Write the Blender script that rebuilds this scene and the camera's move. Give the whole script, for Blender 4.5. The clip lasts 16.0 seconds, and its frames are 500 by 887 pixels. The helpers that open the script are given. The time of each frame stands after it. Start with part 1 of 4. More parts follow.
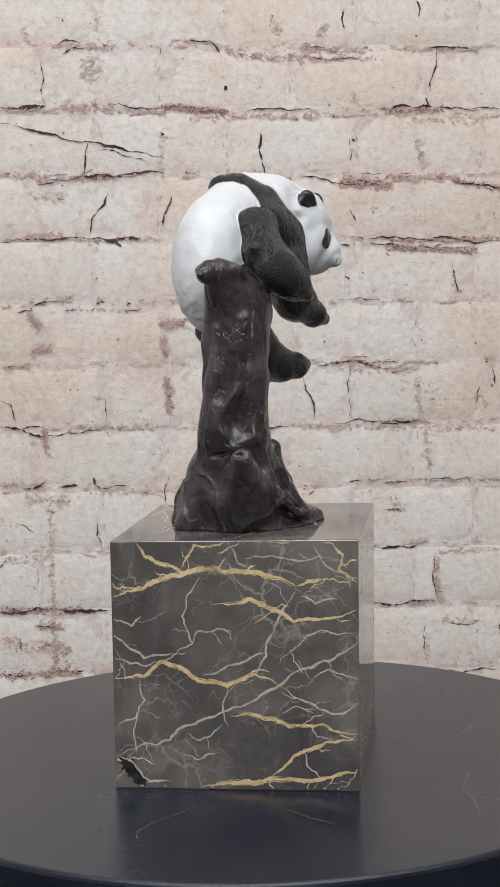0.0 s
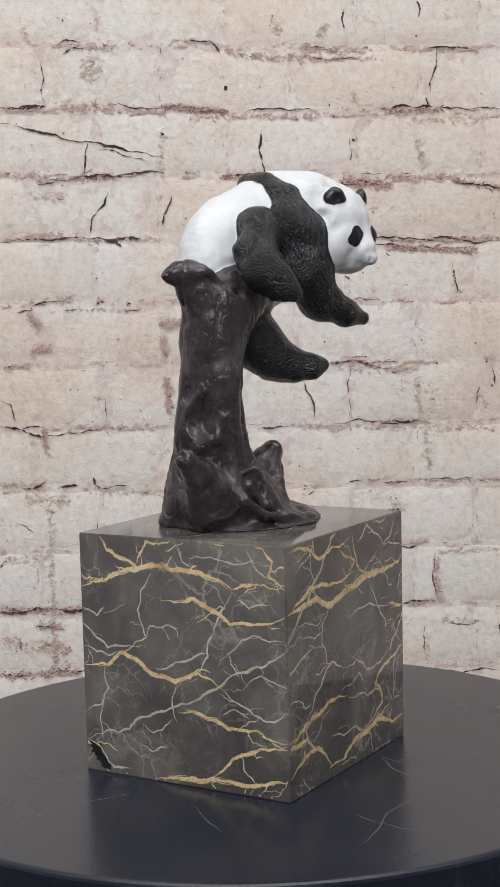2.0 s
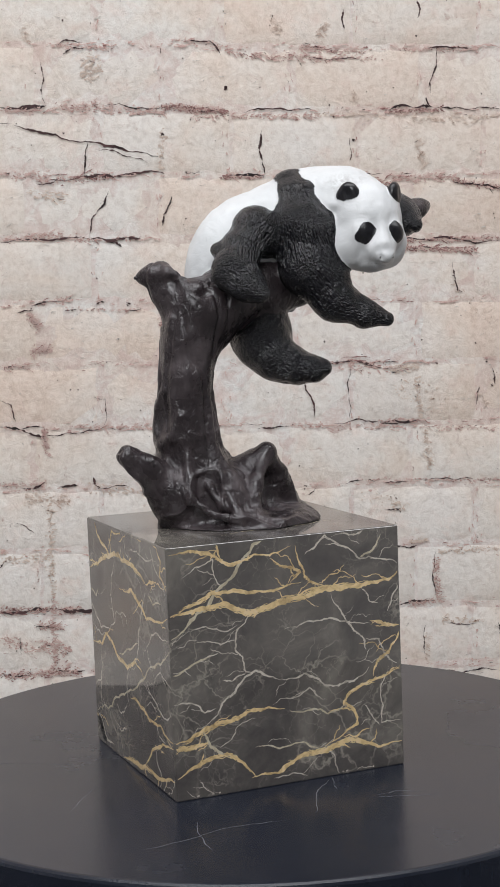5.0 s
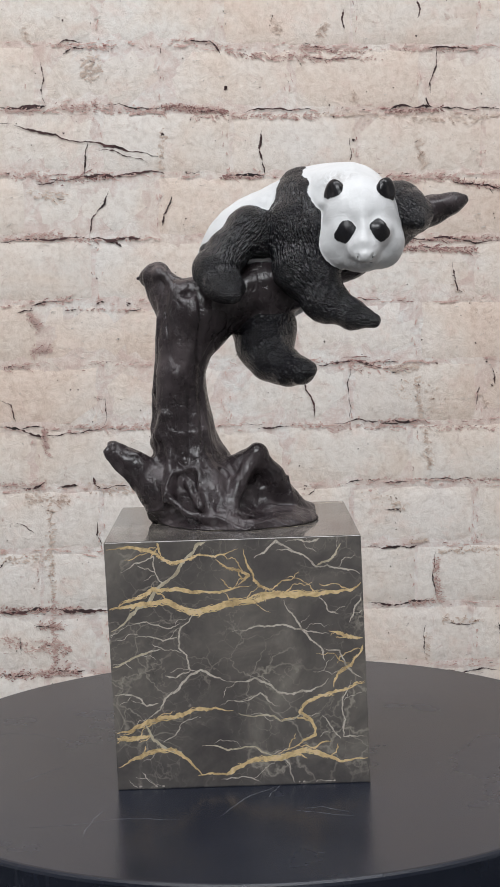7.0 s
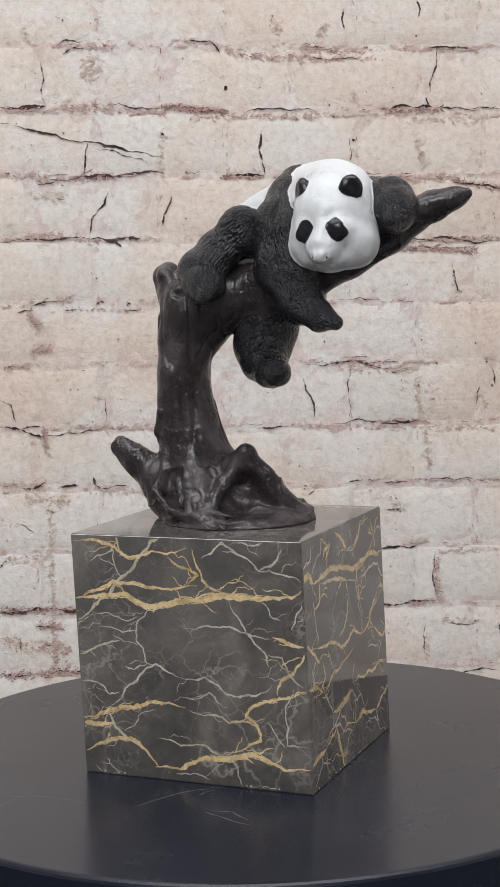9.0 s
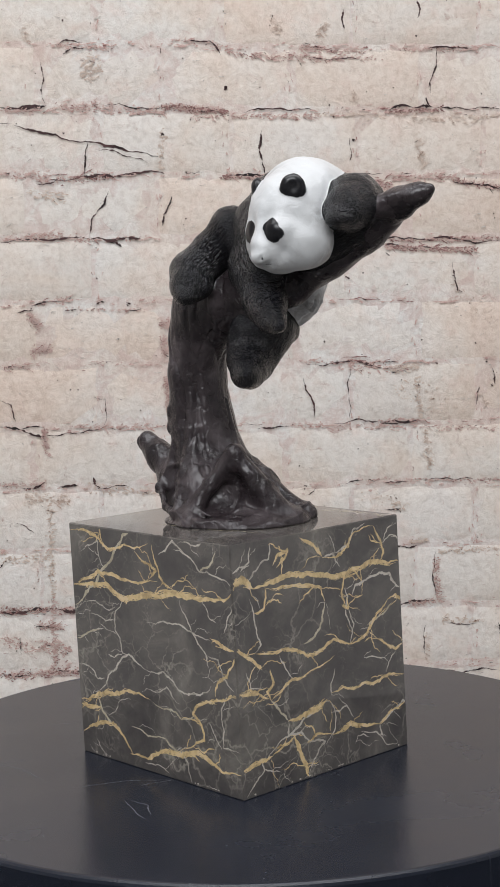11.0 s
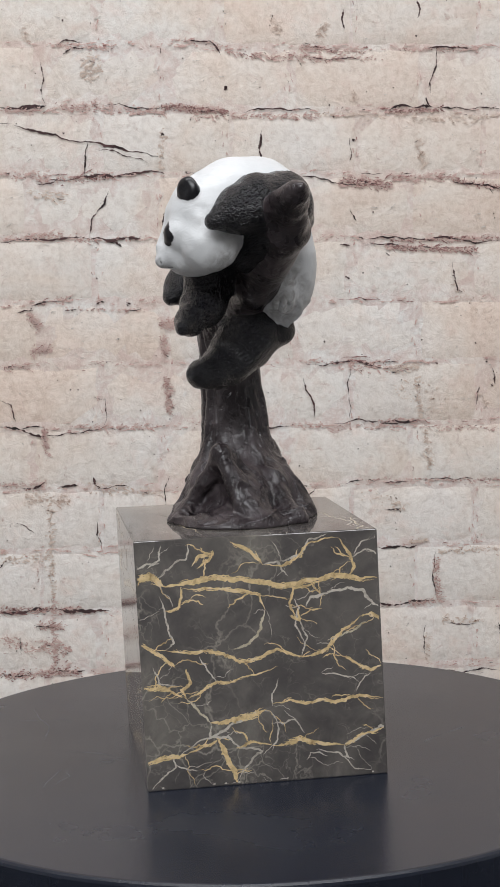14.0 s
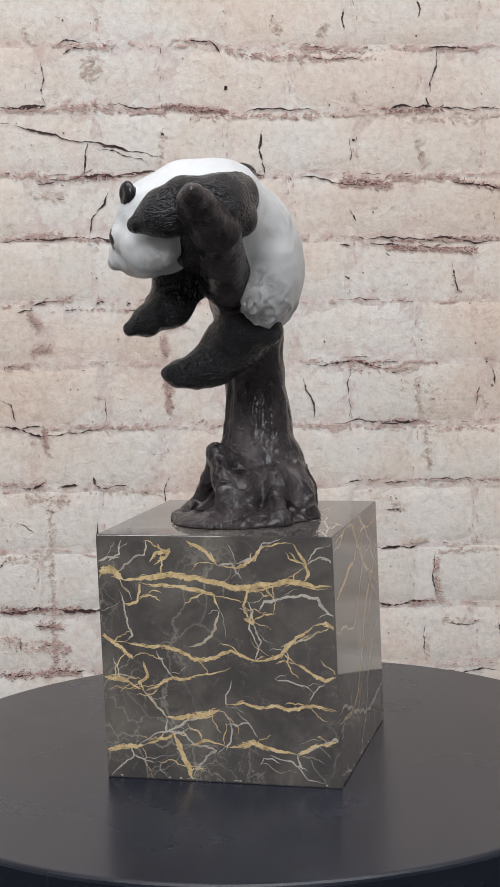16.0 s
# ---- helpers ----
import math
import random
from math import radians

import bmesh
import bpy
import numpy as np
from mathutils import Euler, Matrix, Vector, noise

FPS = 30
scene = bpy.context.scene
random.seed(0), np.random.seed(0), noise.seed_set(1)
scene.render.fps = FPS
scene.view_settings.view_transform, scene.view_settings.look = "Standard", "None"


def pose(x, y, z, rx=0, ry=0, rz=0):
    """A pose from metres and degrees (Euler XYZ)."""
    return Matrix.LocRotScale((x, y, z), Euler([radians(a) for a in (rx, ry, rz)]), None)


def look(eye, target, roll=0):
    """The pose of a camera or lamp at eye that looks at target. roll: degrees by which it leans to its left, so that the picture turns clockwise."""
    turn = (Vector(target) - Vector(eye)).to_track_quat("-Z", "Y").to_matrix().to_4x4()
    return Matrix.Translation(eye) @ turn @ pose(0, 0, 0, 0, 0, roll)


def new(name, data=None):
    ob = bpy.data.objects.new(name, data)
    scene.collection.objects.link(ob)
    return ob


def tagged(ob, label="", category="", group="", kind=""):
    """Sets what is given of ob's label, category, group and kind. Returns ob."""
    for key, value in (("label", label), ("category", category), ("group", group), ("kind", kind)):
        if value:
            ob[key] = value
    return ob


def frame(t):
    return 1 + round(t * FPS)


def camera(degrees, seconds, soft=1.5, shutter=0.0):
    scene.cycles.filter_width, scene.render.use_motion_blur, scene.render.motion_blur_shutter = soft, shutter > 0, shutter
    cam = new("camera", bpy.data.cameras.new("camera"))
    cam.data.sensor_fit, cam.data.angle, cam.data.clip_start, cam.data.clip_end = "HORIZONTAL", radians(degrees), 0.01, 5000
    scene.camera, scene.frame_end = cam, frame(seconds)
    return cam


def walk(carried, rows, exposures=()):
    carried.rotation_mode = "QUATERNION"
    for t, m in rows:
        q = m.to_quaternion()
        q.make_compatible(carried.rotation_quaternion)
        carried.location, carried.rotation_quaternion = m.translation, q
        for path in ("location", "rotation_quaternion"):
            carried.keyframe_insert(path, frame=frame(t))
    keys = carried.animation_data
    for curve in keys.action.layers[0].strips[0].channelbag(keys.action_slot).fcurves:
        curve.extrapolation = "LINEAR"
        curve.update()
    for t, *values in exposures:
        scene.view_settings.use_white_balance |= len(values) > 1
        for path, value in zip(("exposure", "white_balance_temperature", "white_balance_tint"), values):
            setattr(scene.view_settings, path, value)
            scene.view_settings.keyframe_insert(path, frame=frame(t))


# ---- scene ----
CLIP = 16.0
TURN_RATE = -11.648      # degrees per second, clockwise seen from above
FACE_ON = 7.0            # time at which the turntable stands at zero

# ---- camera: on a tripod, it stands still ----
cam = camera(18.684, CLIP, soft=1.0)
EYE, AIM, ROLL = (0.0027, -0.6547, 0.2007), (0.0027, 0.3453, 0.1010), -1.753
walk(cam, [(0.0, look(EYE, AIM, ROLL)), (CLIP, look(EYE, AIM, ROLL))], [(0.0, 0.0), (CLIP, 0.0)])

# ---- light: a plain room with two added unseen white lamps, overhead and front ----
world = bpy.data.worlds.new("world")
scene.world = world
world.use_nodes = True
world.node_tree.nodes["Background"].inputs["Color"].default_value = (0.9, 0.95, 1.0, 1)
world.node_tree.nodes["Background"].inputs["Strength"].default_value = 0.1


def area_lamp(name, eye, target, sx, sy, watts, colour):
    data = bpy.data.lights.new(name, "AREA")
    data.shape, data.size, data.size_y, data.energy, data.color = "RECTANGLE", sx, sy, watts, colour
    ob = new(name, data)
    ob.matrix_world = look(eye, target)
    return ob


# added sources out of view; the long top one reaches the wall's sides
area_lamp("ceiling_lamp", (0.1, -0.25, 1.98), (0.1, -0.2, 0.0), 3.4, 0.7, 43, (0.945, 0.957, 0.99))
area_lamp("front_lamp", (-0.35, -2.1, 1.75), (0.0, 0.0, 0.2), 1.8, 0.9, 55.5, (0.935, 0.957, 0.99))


# ---- materials ----
def material(name):
    m = bpy.data.materials.new(name)
    m.use_nodes = True
    nt = m.node_tree
    nt.nodes.clear()
    out = nt.nodes.new("ShaderNodeOutputMaterial")
    bsdf = nt.nodes.new("ShaderNodeBsdfPrincipled")
    nt.links.new(bsdf.outputs[0], out.inputs["Surface"])
    return m, nt, bsdf


def node(nt, kind, **values):
    n = nt.nodes.new(kind)
    for key, value in values.items():
        if key == "op":
            n.operation = value
        elif key == "data":
            n.data_type = value
        else:
            n.inputs[key.replace("_", " ")].default_value = value
    return n


def coords(nt, scale=(1, 1, 1)):
    c = nt.nodes.new("ShaderNodeTexCoord")
    mp = node(nt, "ShaderNodeMapping", Scale=scale)
    nt.links.new(c.outputs["Object"], mp.inputs["Vector"])
    return mp.outputs["Vector"]


def noise_tex(nt, vec, scale, detail=4.0, rough=0.55, distort=0.0):
    n = node(nt, "ShaderNodeTexNoise", Scale=scale, Detail=detail, Roughness=rough, Distortion=distort)
    nt.links.new(vec, n.inputs["Vector"])
    return n.outputs["Fac"]


def ramp(nt, fac, *stops):
    n = nt.nodes.new("ShaderNodeValToRGB")
    while len(n.color_ramp.elements) < len(stops):
        n.color_ramp.elements.new(0.5)
    for el, (pos, col) in zip(n.color_ramp.elements, stops):
        el.position = pos
        el.color = (*col, 1) if len(col) == 3 else col
    nt.links.new(fac, n.inputs["Fac"])
    return n.outputs["Color"]


def grey(v):
    return (v, v, v)


def mix(nt, fac, a, b, blend="MIX"):
    n = nt.nodes.new("ShaderNodeMix")
    n.data_type, n.blend_type = "RGBA", blend
    for sock, value in ((n.inputs["Factor"], fac), (n.inputs[6], a), (n.inputs[7], b)):
        if isinstance(value, (int, float)):
            sock.default_value = value
        elif isinstance(value, tuple):
            sock.default_value = (*value, 1)
        else:
            nt.links.new(value, sock)
    return n.outputs[2]


def maths(nt, op, a, b=0.0):
    n = nt.nodes.new("ShaderNodeMath")
    n.operation = op
    for sock, value in ((n.inputs[0], a), (n.inputs[1], b)):
        if isinstance(value, (int, float)):
            sock.default_value = value
        else:
            nt.links.new(value, sock)
    return n.outputs[0]


def bump(nt, bsdf, height, strength, distance):
    b = node(nt, "ShaderNodeBump", Strength=strength, Distance=distance)
    nt.links.new(height, b.inputs["Height"])
    nt.links.new(b.outputs["Normal"], bsdf.inputs["Normal"])


def setin(nt, bsdf, name, value):
    if isinstance(value, (int, float)):
        bsdf.inputs[name].default_value = value
    elif isinstance(value, tuple):
        bsdf.inputs[name].default_value = (*value, 1)
    else:
        nt.links.new(value, bsdf.inputs[name])


def plaster(name, colour):
    m, nt, b = material(name)
    v = coords(nt)
    n = noise_tex(nt, v, 3.0, 5)
    setin(nt, b, "Base Color", ramp(nt, n, (0.3, tuple(c * 0.9 for c in colour)), (0.7, colour)))
    setin(nt, b, "Roughness", 0.85)
    bump(nt, b, noise_tex(nt, v, 160.0, 3), 0.2, 0.002)
    return m


def whitewash(name, piece):
    """Limewashed brick: chalk white, with pink clay and ochre showing through."""
    m, nt, b = material(name)
    v = coords(nt)
    geo = nt.nodes.new("ShaderNodeNewGeometry")
    wv = node(nt, "ShaderNodeMapping")
    nt.links.new(geo.outputs["Position"], wv.inputs["Vector"])
    wv = wv.outputs["Vector"]
    big = noise_tex(nt, wv, 5.5, 5, 0.6, 0.4)
    mid = noise_tex(nt, wv, 26.0, 6, 0.65, 0.6)
    fine = noise_tex(nt, wv, 150.0, 5, 0.7)
    base = ramp(nt, big, (0.35, (0.66, 0.53, 0.44)), (0.44, (0.71, 0.62, 0.54)), (0.53, (0.72, 0.68, 0.63)), (0.64, (0.73, 0.715, 0.69)))
    warm = ramp(nt, mid, (0.52, grey(0)), (0.66, grey(1)))
    base = mix(nt, maths(nt, "MULTIPLY", warm, 0.45), base, (0.70, 0.53, 0.46))
    # rubbed spots down to the clay
    spots = ramp(nt, noise_tex(nt, wv, 60.0, 7, 0.75, 1.2), (0.60, grey(0)), (0.70, grey(1)))
    base = mix(nt, maths(nt, "MULTIPLY", spots, 0.8), base, (0.40, 0.24, 0.20))
    base = mix(nt, 0.36, base, ramp(nt, fine, (0.32, (0.42, 0.36, 0.32)), (0.5, (0.68, 0.64, 0.60)), (0.68, (0.82, 0.80, 0.77))))
    if piece:
        info = nt.nodes.new("ShaderNodeObjectInfo")
        tint = ramp(nt, info.outputs["Random"], (0.0, (0.95, 0.91, 0.88)), (0.4, (1.0, 0.99, 0.98)), (0.75, (1.0, 0.945, 0.91)), (1.0, (1.0, 1.0, 1.0)))
        base = mix(nt, 1.0, base, tint, "MULTIPLY")
    else:
        crumb = ramp(nt, noise_tex(nt, wv, 48.0, 7, 0.75, 0.9), (0.42, grey(0)), (0.62, grey(1)))
        base = mix(nt, maths(nt, "MULTIPLY", crumb, 0.55), base, (0.52, 0.36, 0.32))
    setin(nt, b, "Base Color", base)
    setin(nt, b, "Roughness", 0.8)
    h = mix(nt, 0.4, noise_tex(nt, wv, 70.0, 6, 0.7, 0.5), noise_tex(nt, wv, 18.0, 3))
    bump(nt, b, h, 0.6, 0.005)
    return m


def dark_gap():
    # near-black to dark red, for flat strips laid along cracks and joints
    m, nt, b = material("dark_crack")
    n = noise_tex(nt, coords(nt), 60.0, 4)
    setin(nt, b, "Base Color", ramp(nt, n, (0.35, (0.02, 0.014, 0.014)), (0.7, (0.10, 0.05, 0.05))))
    setin(nt, b, "Roughness", 0.95)
    return m


def marble():
    """Near-black polished marble with grey clouds and a fine pale web."""
    m, nt, b = material("black_marble")
    v = coords(nt)
    cloud = noise_tex(nt, v, 26.0, 6, 0.6, 0.8)
    fine = noise_tex(nt, v, 130.0, 6, 0.7, 0.5)
    base = ramp(nt, cloud, (0.30, (0.050, 0.045, 0.045)), (0.45, (0.082, 0.074, 0.070)), (0.57, (0.140, 0.127, 0.114)), (0.70, (0.24, 0.22, 0.19)))
    base = mix(nt, 0.35, base, ramp(nt, fine, (0.3, (0.032, 0.030, 0.030)), (0.75, (0.12, 0.106, 0.094))))
    warp = node(nt, "ShaderNodeTexNoise", Scale=34.0, Detail=5.0, Roughness=0.6)
    nt.links.new(v, warp.inputs["Vector"])
    add = nt.nodes.new("ShaderNodeVectorMath")
    add.operation = "MULTIPLY_ADD"
    add.inputs[1].default_value = (0.03, 0.03, 0.03)
    nt.links.new(warp.outputs["Color"], add.inputs[0])
    nt.links.new(v, add.inputs[2])
    for scale, width, amount in ((30.0, 0.022, 0.75), (62.0, 0.026, 0.6), (130.0, 0.03, 0.35)):
        vor = nt.nodes.new("ShaderNodeTexVoronoi")
        vor.feature = "DISTANCE_TO_EDGE"
        vor.inputs["Scale"].default_value = scale
        nt.links.new(add.outputs[0], vor.inputs["Vector"])
        line = ramp(nt, vor.outputs["Distance"], (0.0, grey(1)), (width, grey(0)))
        gate = ramp(nt, noise_tex(nt, v, scale * 0.5, 3), (0.46, grey(0)), (0.62, grey(1)))
        base = mix(nt, maths(nt, "MULTIPLY", maths(nt, "MULTIPLY", line, gate), amount), base, (0.34, 0.31, 0.26))
    setin(nt, b, "Base Color", base)
    setin(nt, b, "Roughness", ramp(nt, fine, (0.3, grey(0.04)), (0.7, grey(0.08))))
    setin(nt, b, "IOR", 1.95)
    return m


def vein_stone(name, dark, light, rough=0.08):
    m, nt, b = material(name)
    v = coords(nt)
    n = noise_tex(nt, v, 150.0, 6, 0.72, 0.9)
    pale = tuple(0.7 * c + 0.3 * max(light) for c in light)
    setin(nt, b, "Base Color", ramp(nt, n, (0.32, dark), (0.54, light), (0.72, pale)))
    setin(nt, b, "Roughness", rough)
    setin(nt, b, "IOR", 1.95 if rough < 0.5 else 1.45)
    return m


def matt_black():
    """The turntable's black laminate, dusty and finely scratched."""
    m, nt, b = material("black_laminate")
    v = coords(nt)
    n = noise_tex(nt, v, 14.0, 5, 0.6)
    f = noise_tex(nt, v, 400.0, 3, 0.6)
    base = ramp(nt, n, (0.3, (0.007, 0.009, 0.016)), (0.7, (0.013, 0.016, 0.025)))
    dust = ramp(nt, noise_tex(nt, v, 220.0, 2, 0.5), (0.74, grey(0)), (0.80, grey(1)))
    base = mix(nt, maths(nt, "MULTIPLY", dust, 0.06), base, (0.4, 0.4, 0.4))
    streak = noise_tex(nt, coords(nt, (6.0, 60.0, 1.0)), 5.0, 6, 0.7, 1.5)
    base = mix(nt, maths(nt, "MULTIPLY", ramp(nt, streak, (0.62, grey(0)), (0.72, grey(1))), 0.03), base, (0.4, 0.4, 0.42))
    setin(nt, b, "Base Color", base)
    setin(nt, b, "Roughness", ramp(nt, n, (0.3, grey(0.20)), (0.7, grey(0.30))))
    setin(nt, b, "Specular IOR Level", 0.44)
    bump(nt, b, f, 0.04, 0.0005)
    return m


def painted_bronze():
    """One cast figure: brown-black bark, gloss black fur and white enamel, split by the cast's own zones."""
    m, nt, b = material("painted_bronze")
    v = coords(nt)

    def zone(name, soft):
        a = nt.nodes.new("ShaderNodeAttribute")
        a.attribute_name = name
        mr = node(nt, "ShaderNodeMapRange")
        mr.inputs["From Min"].default_value, mr.inputs["From Max"].default_value = -soft, soft
        mr.inputs["To Min"].default_value, mr.inputs["To Max"].default_value = 1.0, 0.0
        wob = maths(nt, "MULTIPLY", maths(nt, "SUBTRACT", noise_tex(nt, v, 420.0, 4, 0.6), 0.5), 1.3)
        nt.links.new(maths(nt, "ADD", a.outputs["Fac"], wob), mr.inputs["Value"])
        return mr.outputs["Result"]

    black, bark, enamel = zone("fur_zone", 0.16), zone("bark_zone", 0.25), zone("enamel_zone", 0.3)
    n1, n2 = noise_tex(nt, v, 55.0, 5, 0.6), noise_tex(nt, v, 420.0, 5, 0.65)
    white = ramp(nt, n1, (0.3, (0.55, 0.56, 0.565)), (0.7, (0.63, 0.64, 0.645)))
    smudge = ramp(nt, noise_tex(nt, v, 130.0, 6, 0.7, 0.8), (0.62, grey(0)), (0.76, grey(1)))
    white = mix(nt, maths(nt, "MULTIPLY", smudge, 0.2), white, (0.25, 0.24, 0.23))
    grime = maths(nt, "MULTIPLY", zone("grime_zone", 3.0), ramp(nt, noise_tex(nt, v, 210.0, 5, 0.65, 0.9), (0.42, grey(0)), (0.62, grey(1))))
    white = mix(nt, maths(nt, "MULTIPLY", grime, 0.6), white, (0.15, 0.13, 0.115))
    flow, along = nt.nodes.new("ShaderNodeAttribute"), nt.nodes.new("ShaderNodeAttribute")
    flow.attribute_name, along.attribute_name = "fur_flow", "fur_along"

    def strand(scale, lengthen, detail):
        n = node(nt, "ShaderNodeTexNoise")
        n.noise_dimensions = "4D"
        for key, value in (("Scale", scale), ("Detail", detail), ("Roughness", 0.55), ("Distortion", 0.12)):
            n.inputs[key].default_value = value
        nt.links.new(flow.outputs["Vector"], n.inputs["Vector"])
        nt.links.new(maths(nt, "MULTIPLY", along.outputs["Fac"], lengthen), n.inputs["W"])
        return n.outputs["Fac"]

    fur = mix(nt, 0.35, ramp(nt, strand(1.3, 0.29, 1.0), (0.38, grey(0)), (0.62, grey(1))), strand(3.2, 0.30, 1.0))
    furc = ramp(nt, fur, (0.2, (0.002, 0.002, 0.003)), (0.8, (0.007, 0.007, 0.010)))
    # palest tone: dusty wax, with the roots' grey sheen painted into it
    wood = ramp(nt, n1, (0.3, (0.012, 0.009, 0.010)), (0.52, (0.030, 0.023, 0.025)), (0.70, (0.085, 0.070, 0.073)))
    col = mix(nt, black, white, furc)
    col = mix(nt, bark, col, wood)
    setin(nt, b, "Base Color", col)
    rough = mix(nt, black, grey(0.40), ramp(nt, n1, (0.3, grey(0.11)), (0.7, grey(0.19))))
    rough = mix(nt, bark, rough, ramp(nt, n1, (0.3, grey(0.20)), (0.7, grey(0.36))))
    rough = mix(nt, maths(nt, "MULTIPLY", enamel, black), rough, grey(0.30))
    setin(nt, b, "Roughness", rough)
    setin(nt, b, "Specular IOR Level", mix(nt, bark, mix(nt, black, grey(0.5), grey(0.46)), grey(0.44)))
    # brushed fur strokes, smooth enamel, waxy bark with long ridges
    ridge = noise_tex(nt, coords(nt, (1.0, 1.0, 0.5)), 190.0, 5, 0.6, 1.0)
    lumps = noise_tex(nt, v, 90.0, 3, 0.5, 0.6)
    strokes = noise_tex(nt, coords(nt, (1.0, 0.5, 1.0)), 300.0, 3, 0.55, 0.8)
    h = mix(nt, black, maths(nt, "MULTIPLY", strokes, 0.32), mix(nt, enamel, maths(nt, "MULTIPLY", fur, 1.3), maths(nt, "MULTIPLY", n1, 0.5)))
    pits = ramp(nt, noise_tex(nt, coords(nt, (1.0, 1.0, 0.7)), 330.0, 3, 0.6, 0.6), (0.32, grey(0)), (0.5, grey(1)))
    rough_bark = maths(nt, "MULTIPLY", mix(nt, 0.28, mix(nt, 0.5, ridge, lumps), pits), 1.2)
    h = mix(nt, bark, h, rough_bark)
    bump(nt, b, h, 0.8, 0.0009)
    return m


M_WALL, M_BRICK = whitewash("limewashed_mortar", False), whitewash("limewashed_brick", True)
M_SCRATCH = vein_stone("pale_scratch", (0.05, 0.05, 0.055), (0.12, 0.12, 0.125), 0.5)
M_UMBER = vein_stone("umber_joint", (0.12, 0.055, 0.050), (0.33, 0.18, 0.165), 0.9)
M_BUFF = vein_stone("buff_brick", (0.44, 0.31, 0.25), (0.64, 0.53, 0.45), 0.9)
M_SCUFF = vein_stone("limewash_scuff", (0.36, 0.31, 0.28), (0.60, 0.55, 0.50), 0.9)
M_CLAY = vein_stone("pink_clay", (0.38, 0.21, 0.19), (0.60, 0.44, 0.39), 0.85)
M_CRACK, M_PLASTER = dark_gap(), plaster("grey_plaster", (0.46, 0.455, 0.45))
M_FLOOR, M_TABLE = plaster("grey_screed", (0.30, 0.29, 0.28)), plaster("black_table_paint", (0.02, 0.02, 0.02))
M_MARBLE, M_DISC, M_BRONZE = marble(), matt_black(), painted_bronze()
M_VEIN = {"k": vein_stone("black_inclusion", (0.006, 0.006, 0.007), (0.016, 0.015, 0.015)),
          "g": vein_stone("ochre_vein", (0.30, 0.205, 0.095), (0.72, 0.54, 0.28)), "w": vein_stone("pale_vein", (0.22, 0.20, 0.17), (0.53, 0.48, 0.41)),
          "t": vein_stone("tan_vein", (0.30, 0.26, 0.18), (0.52, 0.46, 0.34))}


# ---- building helpers ----
def part(name, bm, mat, parent=None, label="", smooth=False):
    me = bpy.data.meshes.new(name)
    bm.normal_update()
    bm.to_mesh(me)
    bm.free()
    me.materials.append(mat)
    if smooth:
        me.shade_smooth()
    ob = new(name, me)
    if parent:
        ob.parent = parent
    if label:
        tagged(ob, label)
    return ob


def box(bm, x0, x1, y0, y1, z0, z1):
    vs = [bm.verts.new((x, y, z)) for z in (z0, z1) for y in (y0, y1) for x in (x0, x1)]
    for f in ((0, 2, 3, 1), (4, 5, 7, 6), (0, 1, 5, 4), (1, 3, 7, 5), (3, 2, 6, 7), (2, 0, 4, 6)):
        bm.faces.new([vs[i] for i in f])
    return vs


def lathe(bm, profile, n=128):
    rings = []
    for r, z in profile:
        rings.append([bm.verts.new((r * math.cos(2 * math.pi * i / n), r * math.sin(2 * math.pi * i / n), z)) for i in range(n)])
    for a, b in zip(rings, rings[1:]):
        for i in range(n):
            bm.faces.new((a[i], a[(i + 1) % n], b[(i + 1) % n], b[i]))
    bm.faces.new(list(reversed(rings[0])))
    bm.faces.new(rings[-1])


# ---- room ----
def slab(name, mat, x0, x1, y0, y1, z0, z1, label):
    bm = bmesh.new()
    box(bm, x0, x1, y0, y1, z0, z1)
    return tagged(part(name, bm, mat), label, name.split("_")[0], kind="structure")


# unseen shell added around the set; its grey tunes bounced light and reflections
FLOOR_Z = -0.78
slab("floor", M_FLOOR, -2.2, 2.2, -3.0, 1.1, FLOOR_Z - 0.1, FLOOR_Z, "plain grey screed floor of the studio")
slab("ceiling", M_PLASTER, -2.2, 2.2, -3.0, 1.1, 2.05, 2.15, "unseen plain pale grey plastered ceiling, added to close the room")
slab("wall_south", M_PLASTER, -2.2, 2.2, -3.1, -3.0, FLOOR_Z, 2.05, "unseen plain pale grey plaster wall, added to close the room")
slab("wall_west", M_PLASTER, -2.3, -2.2, -3.0, 1.1, FLOOR_Z, 2.05, "unseen plain pale grey plaster wall, added to close the room")
slab("wall_east", M_PLASTER, 2.2, 2.3, -3.0, 1.1, FLOOR_Z, 2.05, "unseen plain pale grey plaster wall, added to close the room")

WALL_POSE = pose(0.0, 0.95, 0.2, 0, 0, 3.831) @ pose(0, 0, 0, 0, 1.333, 0)
COURSE, BRICK_LEN, TOP_LINE = 0.06555, 0.1335, 0.2538


# stands for a hung printed backdrop; its picture of bricks is modelled in relief
def brick_wall():
    bm = bmesh.new()
    box(bm, -2.32, 2.32, 0.0, 0.11, -1.1, 1.98)
    wall = tagged(part("wall_north", bm, M_WALL), "printed backdrop of an old limewashed brick wall, cracked along the joints, built in relief", "wall", kind="structure")
    wall.matrix_world = WALL_POSE
    return wall


wall = brick_wall()


